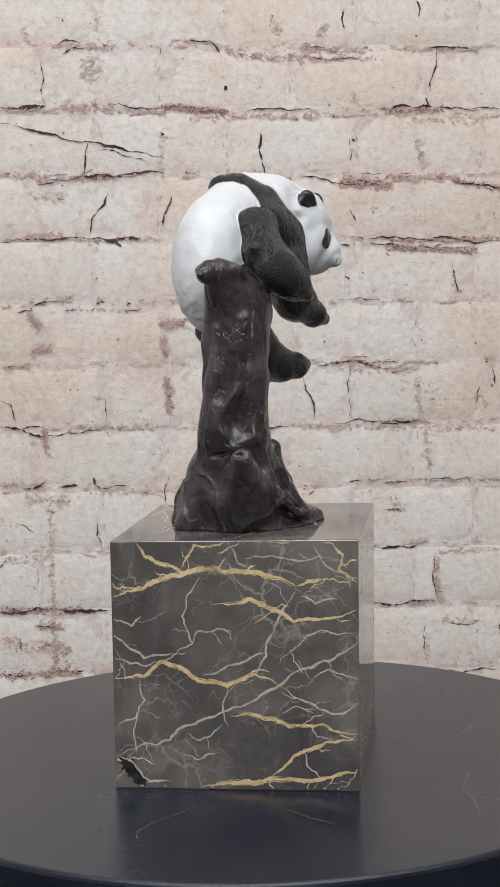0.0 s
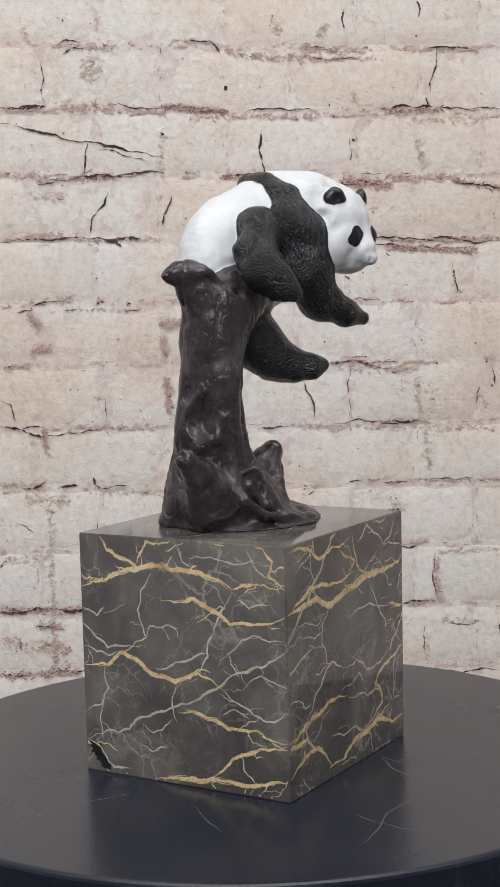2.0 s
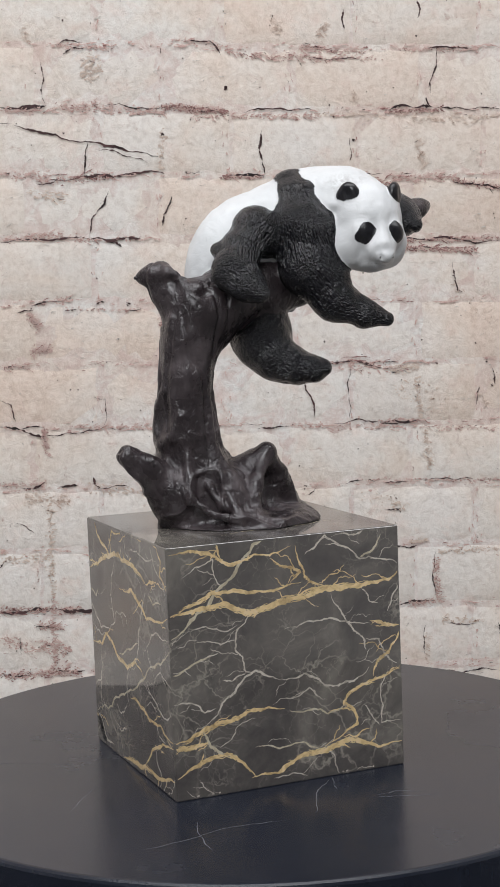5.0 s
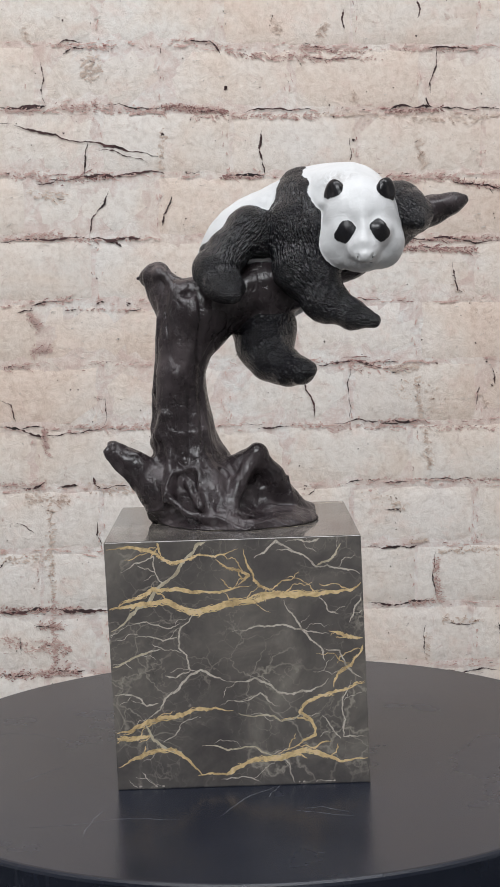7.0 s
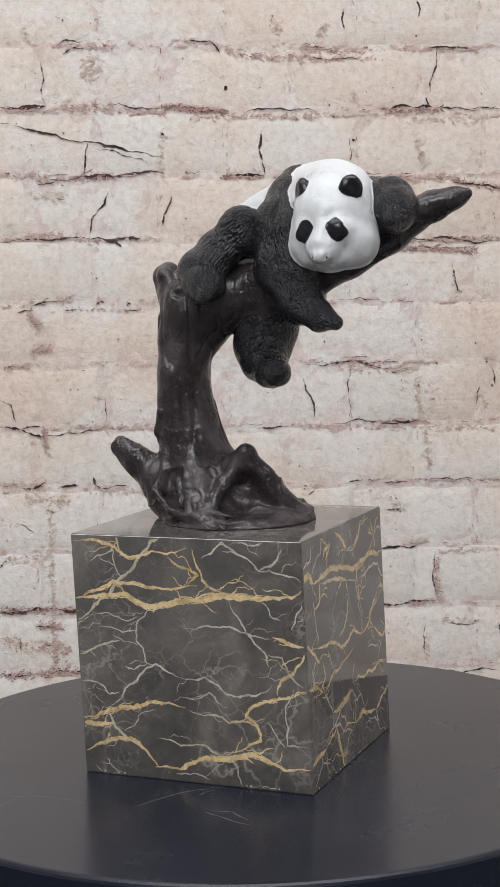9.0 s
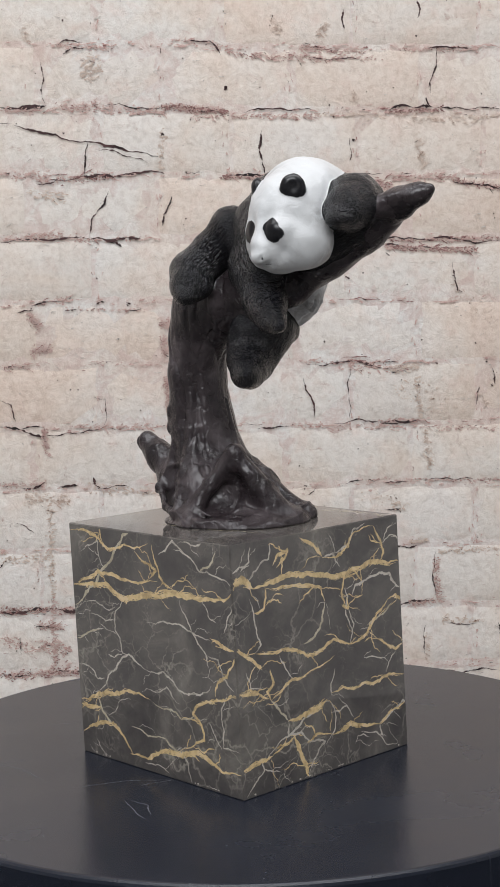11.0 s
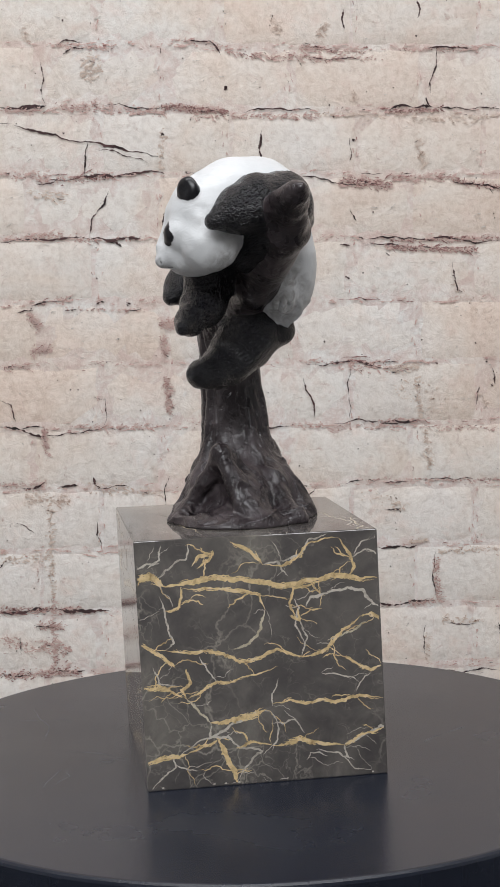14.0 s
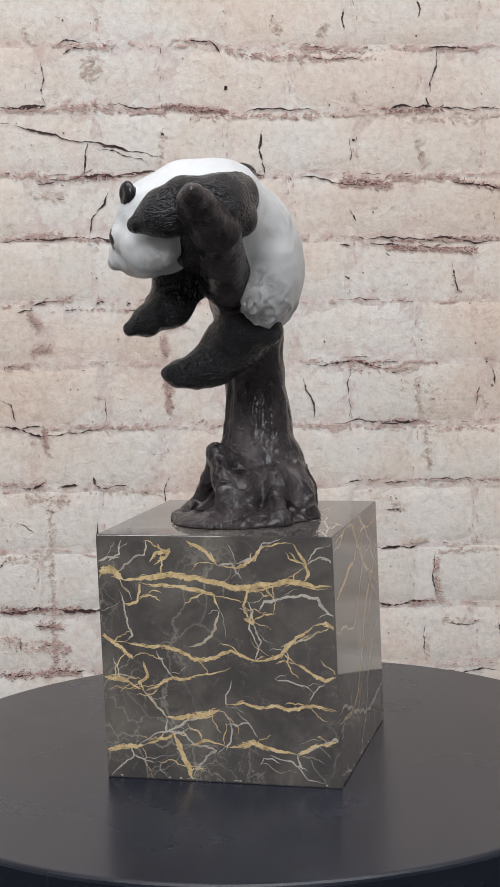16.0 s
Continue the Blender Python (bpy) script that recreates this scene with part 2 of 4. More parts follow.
# ---- table and turntable ----
def work_table():
    table = tagged(new("work_table"), "low black-painted table under the turntable", "table")
    table.location = (0, 0, FLOOR_Z)
    h = -0.045 - FLOOR_Z
    bm = bmesh.new()
    box(bm, -0.30, 0.30, -0.26, 0.19, h - 0.025, h)
    bmesh.ops.bevel(bm, geom=bm.edges[:], offset=0.003, segments=2, affect="EDGES")
    part("tabletop", bm, M_TABLE, table)
    for x in (-0.27, 0.27):
        for y in (-0.23, 0.16):
            bm = bmesh.new()
            box(bm, x - 0.02, x + 0.02, y - 0.02, y + 0.02, 0.0, h - 0.025)
            part("leg", bm, M_TABLE, table)
    return table


def turntable():
    thing = tagged(new("turntable"), "round matt-black display turntable, dusty and finely scratched", "turntable")
    R = 0.1609
    bm = bmesh.new()
    lathe(bm, [(R - 0.0015, -0.022), (R, -0.0205), (R, -0.0018), (R - 0.0004, -0.0008), (R - 0.0014, -0.0002), (R - 0.0022, 0.0)], 192)
    part("disc", bm, M_DISC, thing)
    bm = bmesh.new()
    lathe(bm, [(0.105, -0.045), (0.11, -0.043), (0.11, -0.026), (0.10, -0.0225)], 96)
    part("base", bm, M_DISC, thing)
    return thing


work_table()
table_disc = turntable()


# ---- marble block ----
FOOT = [(-0.05584, 0.04891), (-0.05537, -0.05109), (0.04777, -0.05059), (0.04729, 0.04941)]   # corners, face A from first to second
LEAN = Vector((-0.00184, -0.00199, 0.0))      # the block is cut slightly out of square
HIGH = 0.1026
FACES = {"A": (0, 1), "B": (1, 2), "C": (2, 3), "D": (3, 0)}


def marble_block():
    thing = tagged(new("marble_pedestal"), "polished near-black marble cube with ochre and white veins", "pedestal")
    bm = bmesh.new()
    low = [bm.verts.new((x, y, 0.0)) for x, y in FOOT]
    top = [bm.verts.new(Vector((x, y, HIGH)) + LEAN) for x, y in FOOT]
    bm.faces.new(list(reversed(low)))
    bm.faces.new(top)
    for i in range(4):
        j = (i + 1) % 4
        bm.faces.new((low[i], low[j], top[j], top[i]))
    bmesh.ops.recalc_face_normals(bm, faces=bm.faces[:])
    bmesh.ops.bevel(bm, geom=bm.edges[:], offset=0.0004, segments=3, affect="EDGES")
    part("block", bm, M_MARBLE, thing)
    return thing


pedestal = marble_block()
vein_verts = {}
vein_rng = random.Random(5)


def wander(points, rough, steps):
    """A broken line between the points, by halving and shifting."""
    pts = [Vector((*q, 0.0)) if len(q) == 2 else Vector(q) for q in points]
    for k in range(steps):
        out = []
        for a, b in zip(pts, pts[1:]):
            d = b - a
            out += [a, (a + b) / 2 + Vector((-d.y, d.x, 0)) * vein_rng.uniform(-rough, rough)]
        pts = out + [pts[-1]]
    return pts


def ribbon(store, pts, width, lift, place, ragged=0.5, taper=True):
    verts, faces = store
    n, base = len(pts), len(verts)
    w = 1.0
    for i, q in enumerate(pts):
        d = pts[min(i + 1, n - 1)] - pts[max(i - 1, 0)]
        side = Vector((-d.y, d.x, 0)).normalized() if d.length > 0 else Vector((0, 1, 0))
        w = 0.6 * w + 0.4 * (1 + vein_rng.uniform(-ragged, ragged) * 1.8)
        ends = min(1.0, 0.14 + min(i, n - 1 - i) / (0.22 * n)) if taper else 1.0
        half = max(0.15, w) * ends * width / 2
        verts.append(place(q + side * half, lift))
        verts.append(place(q - side * half * (1 + vein_rng.uniform(-0.3, 0.3)), lift))
    for i in range(n - 1):
        k = base + 2 * i
        faces.append((k, k + 1, k + 3, k + 2))


def on_face(face):
    i, j = FACES[face]
    p0, p1 = Vector((*FOOT[i], 0)), Vector((*FOOT[j], 0))
    up = LEAN + Vector((0, 0, HIGH))
    out = (p1 - p0).cross(up).normalized()

    def place(q, lift):
        a, b = min(max(q.x, 0.8), 99.2) / 100, min(max(q.y, 0.8), 99.2) / 100
        return p0 + (p1 - p0) * a + up * b + out * lift
    return place


def on_top(q, lift):
    a, b = min(max(q.x, 0.8), 99.2) / 100, min(max(q.y, 0.8), 99.2) / 100
    lo = Vector((*FOOT[1], 0)).lerp(Vector((*FOOT[2], 0)), a)
    hi = Vector((*FOOT[0], 0)).lerp(Vector((*FOOT[3], 0)), a)
    return lo.lerp(hi, b) + LEAN + Vector((0, 0, HIGH + lift))


def vein(face, tone, width, *points):
    """A vein across a face, in percent of its breadth and height, with fine side shoots."""
    place = on_top if face == "top" else on_face(face)
    lift = {"k": 0.000009, "w": 0.000012, "t": 0.000020, "g": 0.000028}[tone] + 0.000007 * vein_rng.random()
    pts = wander(points, 0.085 if tone == "g" else 0.11, 4 if len(points) > 4 else 5)
    store = ([], [])
    ribbon(store, pts, width * (0.66 if tone == "g" else 0.85), lift, place, 0.34)
    me = bpy.data.meshes.new("vein")
    me.from_pydata(store[0], [], store[1])
    me.materials.append(M_VEIN[tone])
    ob = new("vein", me)
    ob.parent = pedestal
    tagged(ob, {"k": "black inclusion", "g": "ochre-gold vein", "w": "whitish vein", "t": "tan vein"}[tone])
    fine = vein_verts.setdefault((face, "g" if tone == "g" else "w"), ([], []))
    if tone == "g":
        for side in (-1, 1):
            shifted = [q + Vector((vein_rng.uniform(-0.4, 0.4), side * width * 0.42 + vein_rng.uniform(-0.3, 0.3), 0)) for q in pts]
            cut = vein_rng.randrange(max(1, len(pts) // 2))
            ribbon(fine, shifted[cut:cut + len(pts) // 2], 0.42, 0.000008, place)
    for k in range(int(1 + len(pts) / (40 if tone == "g" else 80))):
        a = pts[vein_rng.randrange(len(pts))]
        turn = vein_rng.choice((0, math.pi)) + vein_rng.gauss(0, 0.7)
        far = a + Vector((math.cos(turn), math.sin(turn) * 0.9, 0)) * vein_rng.uniform(4, 15)
        ribbon(fine, wander(((a.x, a.y), (far.x, far.y)), 0.2, 4), vein_rng.uniform(0.15, 0.28) * (1.9 if tone == "g" else 1), 0.000004, place)


vein("A", "g", 2.3, (0, 78), (13, 81), (31, 87), (54, 88), (65, 86), (75, 82))
vein("A", "g", 1.8, (41, 75), (56, 77), (68, 72), (74, 68), (86, 69), (100, 73))
vein("A", "g", 2.1, (0, 45), (13, 46), (21, 52), (26, 50), (35, 44), (47, 42), (58, 47), (69, 42))
vein("A", "t", 1.1, (0, 13), (23, 20), (26, 24), (46, 32), (65, 41), (83, 51), (92, 55), (100, 61))
vein("A", "g", 1.5, (48, 30), (60, 30), (72, 26), (85, 27), (100, 23))
vein("A", "g", 2.2, (35, 0), (51, 3), (62, 4), (85, 5), (100, 8))
vein("A", "g", 1.4, (62, 4), (71, 11), (81, 17), (87, 20), (100, 21))
vein("A", "g", 1.4, (10, 100), (14, 94), (27, 89), (32, 87))
vein("A", "g", 1.0, (29, 89), (34, 98), (48, 100))
vein("A", "g", 1.5, (50, 100), (59, 100), (68, 100), (75, 100))
vein("A", "t", 0.9, (40, 87), (47, 93))
vein("A", "w", 0.7, (37, 86), (31, 78), (29, 70), (33, 59), (24, 54))
vein("A", "w", 1.0, (0, 63), (6, 58), (13, 53), (26, 55))
vein("A", "w", 0.8, (0, 53), (7, 51), (14, 50), (18, 52))
vein("A", "w", 1.0, (75, 80), (70, 73), (68, 69), (63, 59), (63, 54), (58, 47))
vein("A", "t", 0.8, (37, 46), (51, 51), (63, 56))
vein("A", "w", 0.7, (11, 45), (13, 36), (9, 29), (1, 25))
vein("A", "w", 0.6, (9, 32), (8, 24), (9, 14))
vein("A", "w", 0.7, (47, 42), (45, 34), (47, 26))
vein("A", "w", 1.0, (2, 13), (7, 11), (14, 3), (23, 3))
vein("A", "g", 1.0, (0, 12), (3, 11))
vein("A", "w", 0.8, (69, 42), (79, 36), (90, 31), (100, 36))
vein("A", "w", 0.6, (79, 42), (88, 49), (94, 47), (100, 45))
vein("A", "w", 0.7, (72, 56), (79, 62), (88, 64), (100, 64))
vein("A", "w", 0.6, (73, 56), (74, 52), (78, 47))
vein("A", "w", 0.8, (33, 59), (35, 64), (43, 65), (49, 64))
vein("A", "g", 1.1, (75, 82), (81, 84), (88, 85))
vein("A", "g", 1.2, (90, 98), (94, 94), (92, 88), (100, 83))
vein("A", "w", 0.7, (82, 98), (87, 90), (95, 87), (97, 81))
vein("A", "w", 0.7, (50, 97), (52, 91), (56, 89))
vein("A", "w", 0.6, (30, 23), (35, 20), (40, 22), (45, 27))
vein("A", "w", 0.6, (78, 16), (79, 10), (85, 5))
vein("A", "t", 0.8, (0, 69), (8, 66), (12, 70))
vein("A", "w", 0.5, (27, 15), (34, 12), (44, 15))
vein("A", "w", 0.6, (54, 93), (66, 94), (79, 92), (86, 94))
vein("A", "t", 0.8, (77, 78), (83, 75), (92, 77))
vein("A", "w", 0.6, (81, 27), (83, 22), (90, 21))
vein("A", "w", 0.5, (69, 31), (74, 34), (83, 33))
vein("B", "g", 3.0, (0, 73), (6, 74), (13, 75), (24, 76), (31, 72), (34, 71), (46, 74), (58, 75), (69, 77), (82, 77), (95, 78), (100, 82))
vein("B", "g", 1.6, (2, 73), (11, 77), (18, 81), (27, 81), (40, 79), (56, 81))
vein("B", "g", 1.8, (55, 76), (64, 78), (73, 76), (84, 78))
vein("B", "t", 1.3, (0, 64), (9, 71), (19, 80), (30, 91), (36, 98), (42, 100))
vein("B", "g", 1.3, (1, 97), (10, 98), (20, 95), (25, 91), (36, 94), (43, 93), (52, 96))
vein("B", "g", 1.0, (21, 100), (22, 94))
vein("B", "g", 2.1, (0, 23), (12, 27), (24, 29), (33, 32), (47, 31))
vein("B", "g", 1.8, (0, 21), (10, 21), (14, 22))
vein("B", "g", 1.6, (0, 9), (8, 13), (22, 16), (29, 11), (34, 5))
vein("B", "g", 2.4, (32, 5), (43, 5), (52, 10), (63, 11), (75, 14), (79, 13), (88, 9), (100, 10))
vein("B", "t", 1.2, (12, 27), (15, 20), (26, 15))
vein("B", "w", 1.0, (13, 28), (22, 38), (27, 42), (35, 48), (45, 43))
vein("B", "w", 0.8, (34, 71), (28, 65), (27, 57), (30, 54), (31, 48), (35, 47))
vein("B", "w", 1.0, (45, 43), (56, 44), (63, 40), (71, 37), (78, 38), (85, 43))
vein("B", "g", 1.4, (100, 41), (94, 39), (82, 36), (77, 34), (73, 30), (78, 26), (79, 20), (73, 17), (64, 13))
vein("B", "w", 0.8, (69, 75), (73, 68), (78, 60), (83, 55), (84, 50))
vein("B", "w", 0.7, (48, 63), (59, 65), (69, 65), (78, 62), (86, 61))
vein("B", "g", 1.4, (86, 62), (92, 60), (100, 59))
vein("B", "g", 1.2, (100, 58), (98, 53), (94, 48), (89, 45), (87, 39))
vein("B", "w", 0.7, (84, 55), (90, 54), (92, 48), (98, 43))
vein("B", "w", 0.7, (100, 77), (97, 72), (94, 65))
vein("B", "g", 1.0, (54, 96), (56, 88), (58, 83), (67, 78))
vein("B", "g", 1.0, (43, 92), (49, 88), (56, 85), (51, 81))
vein("B", "w", 0.7, (67, 95), (74, 94), (82, 88), (91, 87), (100, 84))
vein("B", "w", 0.8, (58, 92), (67, 99), (74, 94))
vein("B", "t", 0.9, (82, 88), (87, 90), (92, 97))
vein("B", "w", 0.7, (70, 98), (78, 98), (87, 100), (96, 100))
vein("B", "w", 0.6, (0, 51), (10, 54), (21, 57))
vein("B", "t", 0.9, (0, 50), (8, 53), (17, 56))
vein("B", "w", 0.7, (0, 39), (9, 38), (13, 34), (18, 35))
vein("B", "w", 0.6, (47, 35), (53, 35), (58, 38), (62, 33))
vein("B", "t", 0.8, (49, 30), (60, 29), (66, 26), (75, 29))
vein("B", "w", 0.6, (9, 67), (15, 68), (24, 65), (28, 67))
vein("B", "w", 0.6, (10, 62), (21, 60), (27, 61))
vein("B", "w", 0.6, (94, 42), (90, 33), (90, 19), (100, 19))
vein("B", "w", 0.6, (82, 28), (86, 22), (89, 18))
vein("B", "w", 0.6, (64, 13), (68, 9), (71, 0))
vein("B", "w", 0.6, (82, 77), (86, 70), (90, 69))
vein("B", "t", 0.7, (34, 17), (44, 15), (55, 16), (63, 11))
vein("B", "w", 0.5, (26, 25), (24, 22), (19, 19))
vein("B", "w", 0.6, (32, 48), (25, 45), (21, 46))
vein("B", "w", 0.5, (6, 88), (19, 94), (20, 86), (23, 82))
vein("B", "w", 0.6, (41, 3), (50, 4), (56, 2))
vein("C", "g", 3.6, (0, 85), (6, 86), (11, 82))
vein("C", "g", 2.6, (6, 83), (18, 82), (32, 84), (46, 82), (58, 79), (74, 81), (85, 82), (92, 80), (100, 80))
vein("C", "g", 1.4, (18, 81), (30, 80), (44, 78), (50, 76), (52, 70))
vein("C", "t", 1.3, (52, 70), (50, 63), (45, 57), (38, 55))
vein("C", "g", 1.8, (0, 59), (5, 56), (12, 51), (14, 50))
vein("C", "g", 1.6, (0, 42), (8, 41), (16, 37))
vein("C", "g", 1.5, (18, 48), (20, 43), (16, 40), (18, 36))
vein("C", "t", 1.0, (17, 37), (23, 30), (27, 26))
vein("C", "g", 3.0, (27, 26), (39, 27), (50, 30))
vein("C", "g", 1.3, (53, 32), (60, 33), (67, 31), (81, 31), (90, 33), (100, 31))
vein("C", "w", 1.1, (27, 26), (27, 20), (31, 22), (43, 27), (52, 29))
vein("C", "g", 2.0, (0, 11), (10, 13), (17, 14))
vein("C", "w", 1.0, (12, 13), (27, 20), (34, 20), (39, 15), (48, 13), (42, 8), (37, 1))
vein("C", "g", 3.0, (30, 19), (33, 12), (36, 6), (37, 1))
vein("C", "g", 2.0, (52, 15), (64, 17), (71, 15), (82, 13))
vein("C", "w", 1.0, (82, 13), (91, 17), (98, 20), (100, 18))
vein("C", "w", 1.0, (82, 13), (84, 7))
vein("C", "g", 1.6, (39, 98), (47, 94), (52, 88))
vein("C", "g", 1.0, (52, 88), (60, 87), (66, 90), (72, 96), (84, 97))
vein("C", "g", 1.1, (91, 65), (96, 66), (100, 63))
vein("C", "g", 1.0, (37, 15), (44, 17), (52, 15))
vein("C", "g", 1.0, (17, 14), (24, 17), (30, 19))
vein("C", "g", 1.1, (82, 13), (90, 17), (100, 19))
vein("C", "w", 0.8, (66, 65), (69, 58), (66, 50))
vein("C", "w", 0.9, (52, 88), (58, 89), (62, 83))
vein("C", "w", 0.9, (58, 89), (67, 91), (71, 97), (79, 99))
vein("C", "g", 1.4, (84, 97), (88, 91), (90, 85), (87, 82))
vein("C", "g", 1.6, (23, 89), (26, 93), (32, 94), (30, 91), (25, 88))
vein("C", "w", 0.9, (0, 89), (10, 91))
vein("C", "w", 0.8, (11, 98), (10, 92), (5, 89))
vein("C", "w", 0.9, (22, 98), (21, 92), (12, 88), (9, 85))
vein("C", "w", 1.3, (69, 70), (71, 74), (80, 76), (93, 76), (97, 70), (100, 68))
vein("C", "g", 1.2, (64, 67), (62, 72), (64, 78), (76, 80))
vein("C", "w", 0.8, (64, 74), (66, 70), (64, 63), (68, 55))
vein("C", "g", 1.4, (62, 67), (66, 65), (65, 70))
vein("C", "g", 1.5, (5, 56), (17, 55), (31, 54), (40, 50), (49, 51), (56, 54), (63, 51), (68, 50))
vein("C", "g", 1.5, (66, 50), (75, 52), (82, 58), (91, 65))
vein("C", "t", 0.9, (77, 56), (86, 59), (94, 63))
vein("C", "g", 1.3, (81, 51), (90, 45), (95, 43), (100, 45))
vein("C", "w", 0.8, (9, 78), (11, 72), (12, 66), (14, 59), (10, 56))
vein("C", "g", 1.2, (11, 72), (17, 73), (18, 81))
vein("C", "w", 0.7, (24, 53), (27, 47), (31, 42))
vein("C", "g", 0.9, (18, 36), (30, 42), (44, 44), (56, 47))
vein("C", "w", 0.6, (56, 42), (53, 36), (53, 31))
vein("C", "w", 0.7, (52, 29), (55, 22), (52, 13))
vein("C", "w", 0.7, (52, 24), (62, 25), (66, 19))
vein("C", "w", 0.7, (2, 1), (12, 9), (11, 13))
vein("C", "w", 0.6, (12, 10), (21, 7))
vein("C", "w", 0.6, (70, 12), (80, 10), (86, 3), (93, 2))
vein("C", "w", 0.6, (5, 50), (7, 43), (14, 42))
vein("C", "w", 0.5, (66, 8), (68, 11), (75, 9))
vein("C", "w", 0.6, (95, 42), (90, 38), (88, 34))
vein("C", "w", 0.6, (74, 43), (81, 42), (90, 38))
vein("C", "w", 0.6, (88, 89), (95, 92), (100, 90))
vein("C", "w", 0.6, (90, 89), (93, 95), (97, 97))
vein("A", "k", 5.5, (2, 13), (6, 9), (9, 5), (12, 1))
for face in "ABCD":
    for k in range(6):
        a = vein_rng.uniform(2, 96)
        vein(face, "w", 0.8, (a, 0.9), (a + vein_rng.uniform(0.4, 1.2), 1.3))      # chips along the lower edge
for k in range(9):
    a, b = vein_rng.uniform(0, 100), vein_rng.uniform(0, 100)
    vein("top", "wt"[k % 2], vein_rng.uniform(0.5, 1.1), (a, b), (a + vein_rng.uniform(10, 40), b + vein_rng.uniform(-12, 12)), (a + 60, b + vein_rng.uniform(-25, 25)))
    vein("D", "gwt"[k % 3], vein_rng.uniform(0.6, 1.7), (0, a), (40, a + vein_rng.uniform(-15, 15)), (100, b))
for (face, tone), (verts, faces) in vein_verts.items():
    me = bpy.data.meshes.new("fine_veining")
    me.from_pydata(verts, [], faces)
    me.materials.append(M_VEIN[tone])
    ob = new("fine_veining", me)
    ob.parent = pedestal
    tagged(ob, "web of hair-thin ochre veins" if tone == "g" else "web of hair-thin pale veins", kind="stuff")


# ---- scratches on the disc ----
def scratch(width, *points):
    store = ([], [])
    ribbon(store, wander(points, 0.06, 4), width, 0.00003, lambda q, lift: Vector((q.x / 1000, q.y / 1000, lift)), 0.7)
    me = bpy.data.meshes.new("scratch")
    me.from_pydata(store[0], [], store[1])
    me.materials.append(M_SCRATCH)
    ob = new("scratch", me)
    ob.parent = table_disc


scratch(0.5, (16, 71), (5, 83), (-6, 98))
scratch(0.3, (9, -56), (4, -71))
scratch(0.3, (-16, -92), (-6, -72), (7, -58))
scratch(0.35, (14, -87), (37, -95))
scratch(0.3, (-89, -97), (-58, -92), (-27, -94))
scratch(0.3, (15, -85), (25, -84), (35, -91))
scratch(0.3, (-60, -80), (-66, -110))
scratch(0.3, (-75, 10), (-110, 30), (-120, 28))
scratch(0.3, (-80, -20), (-100, -45))


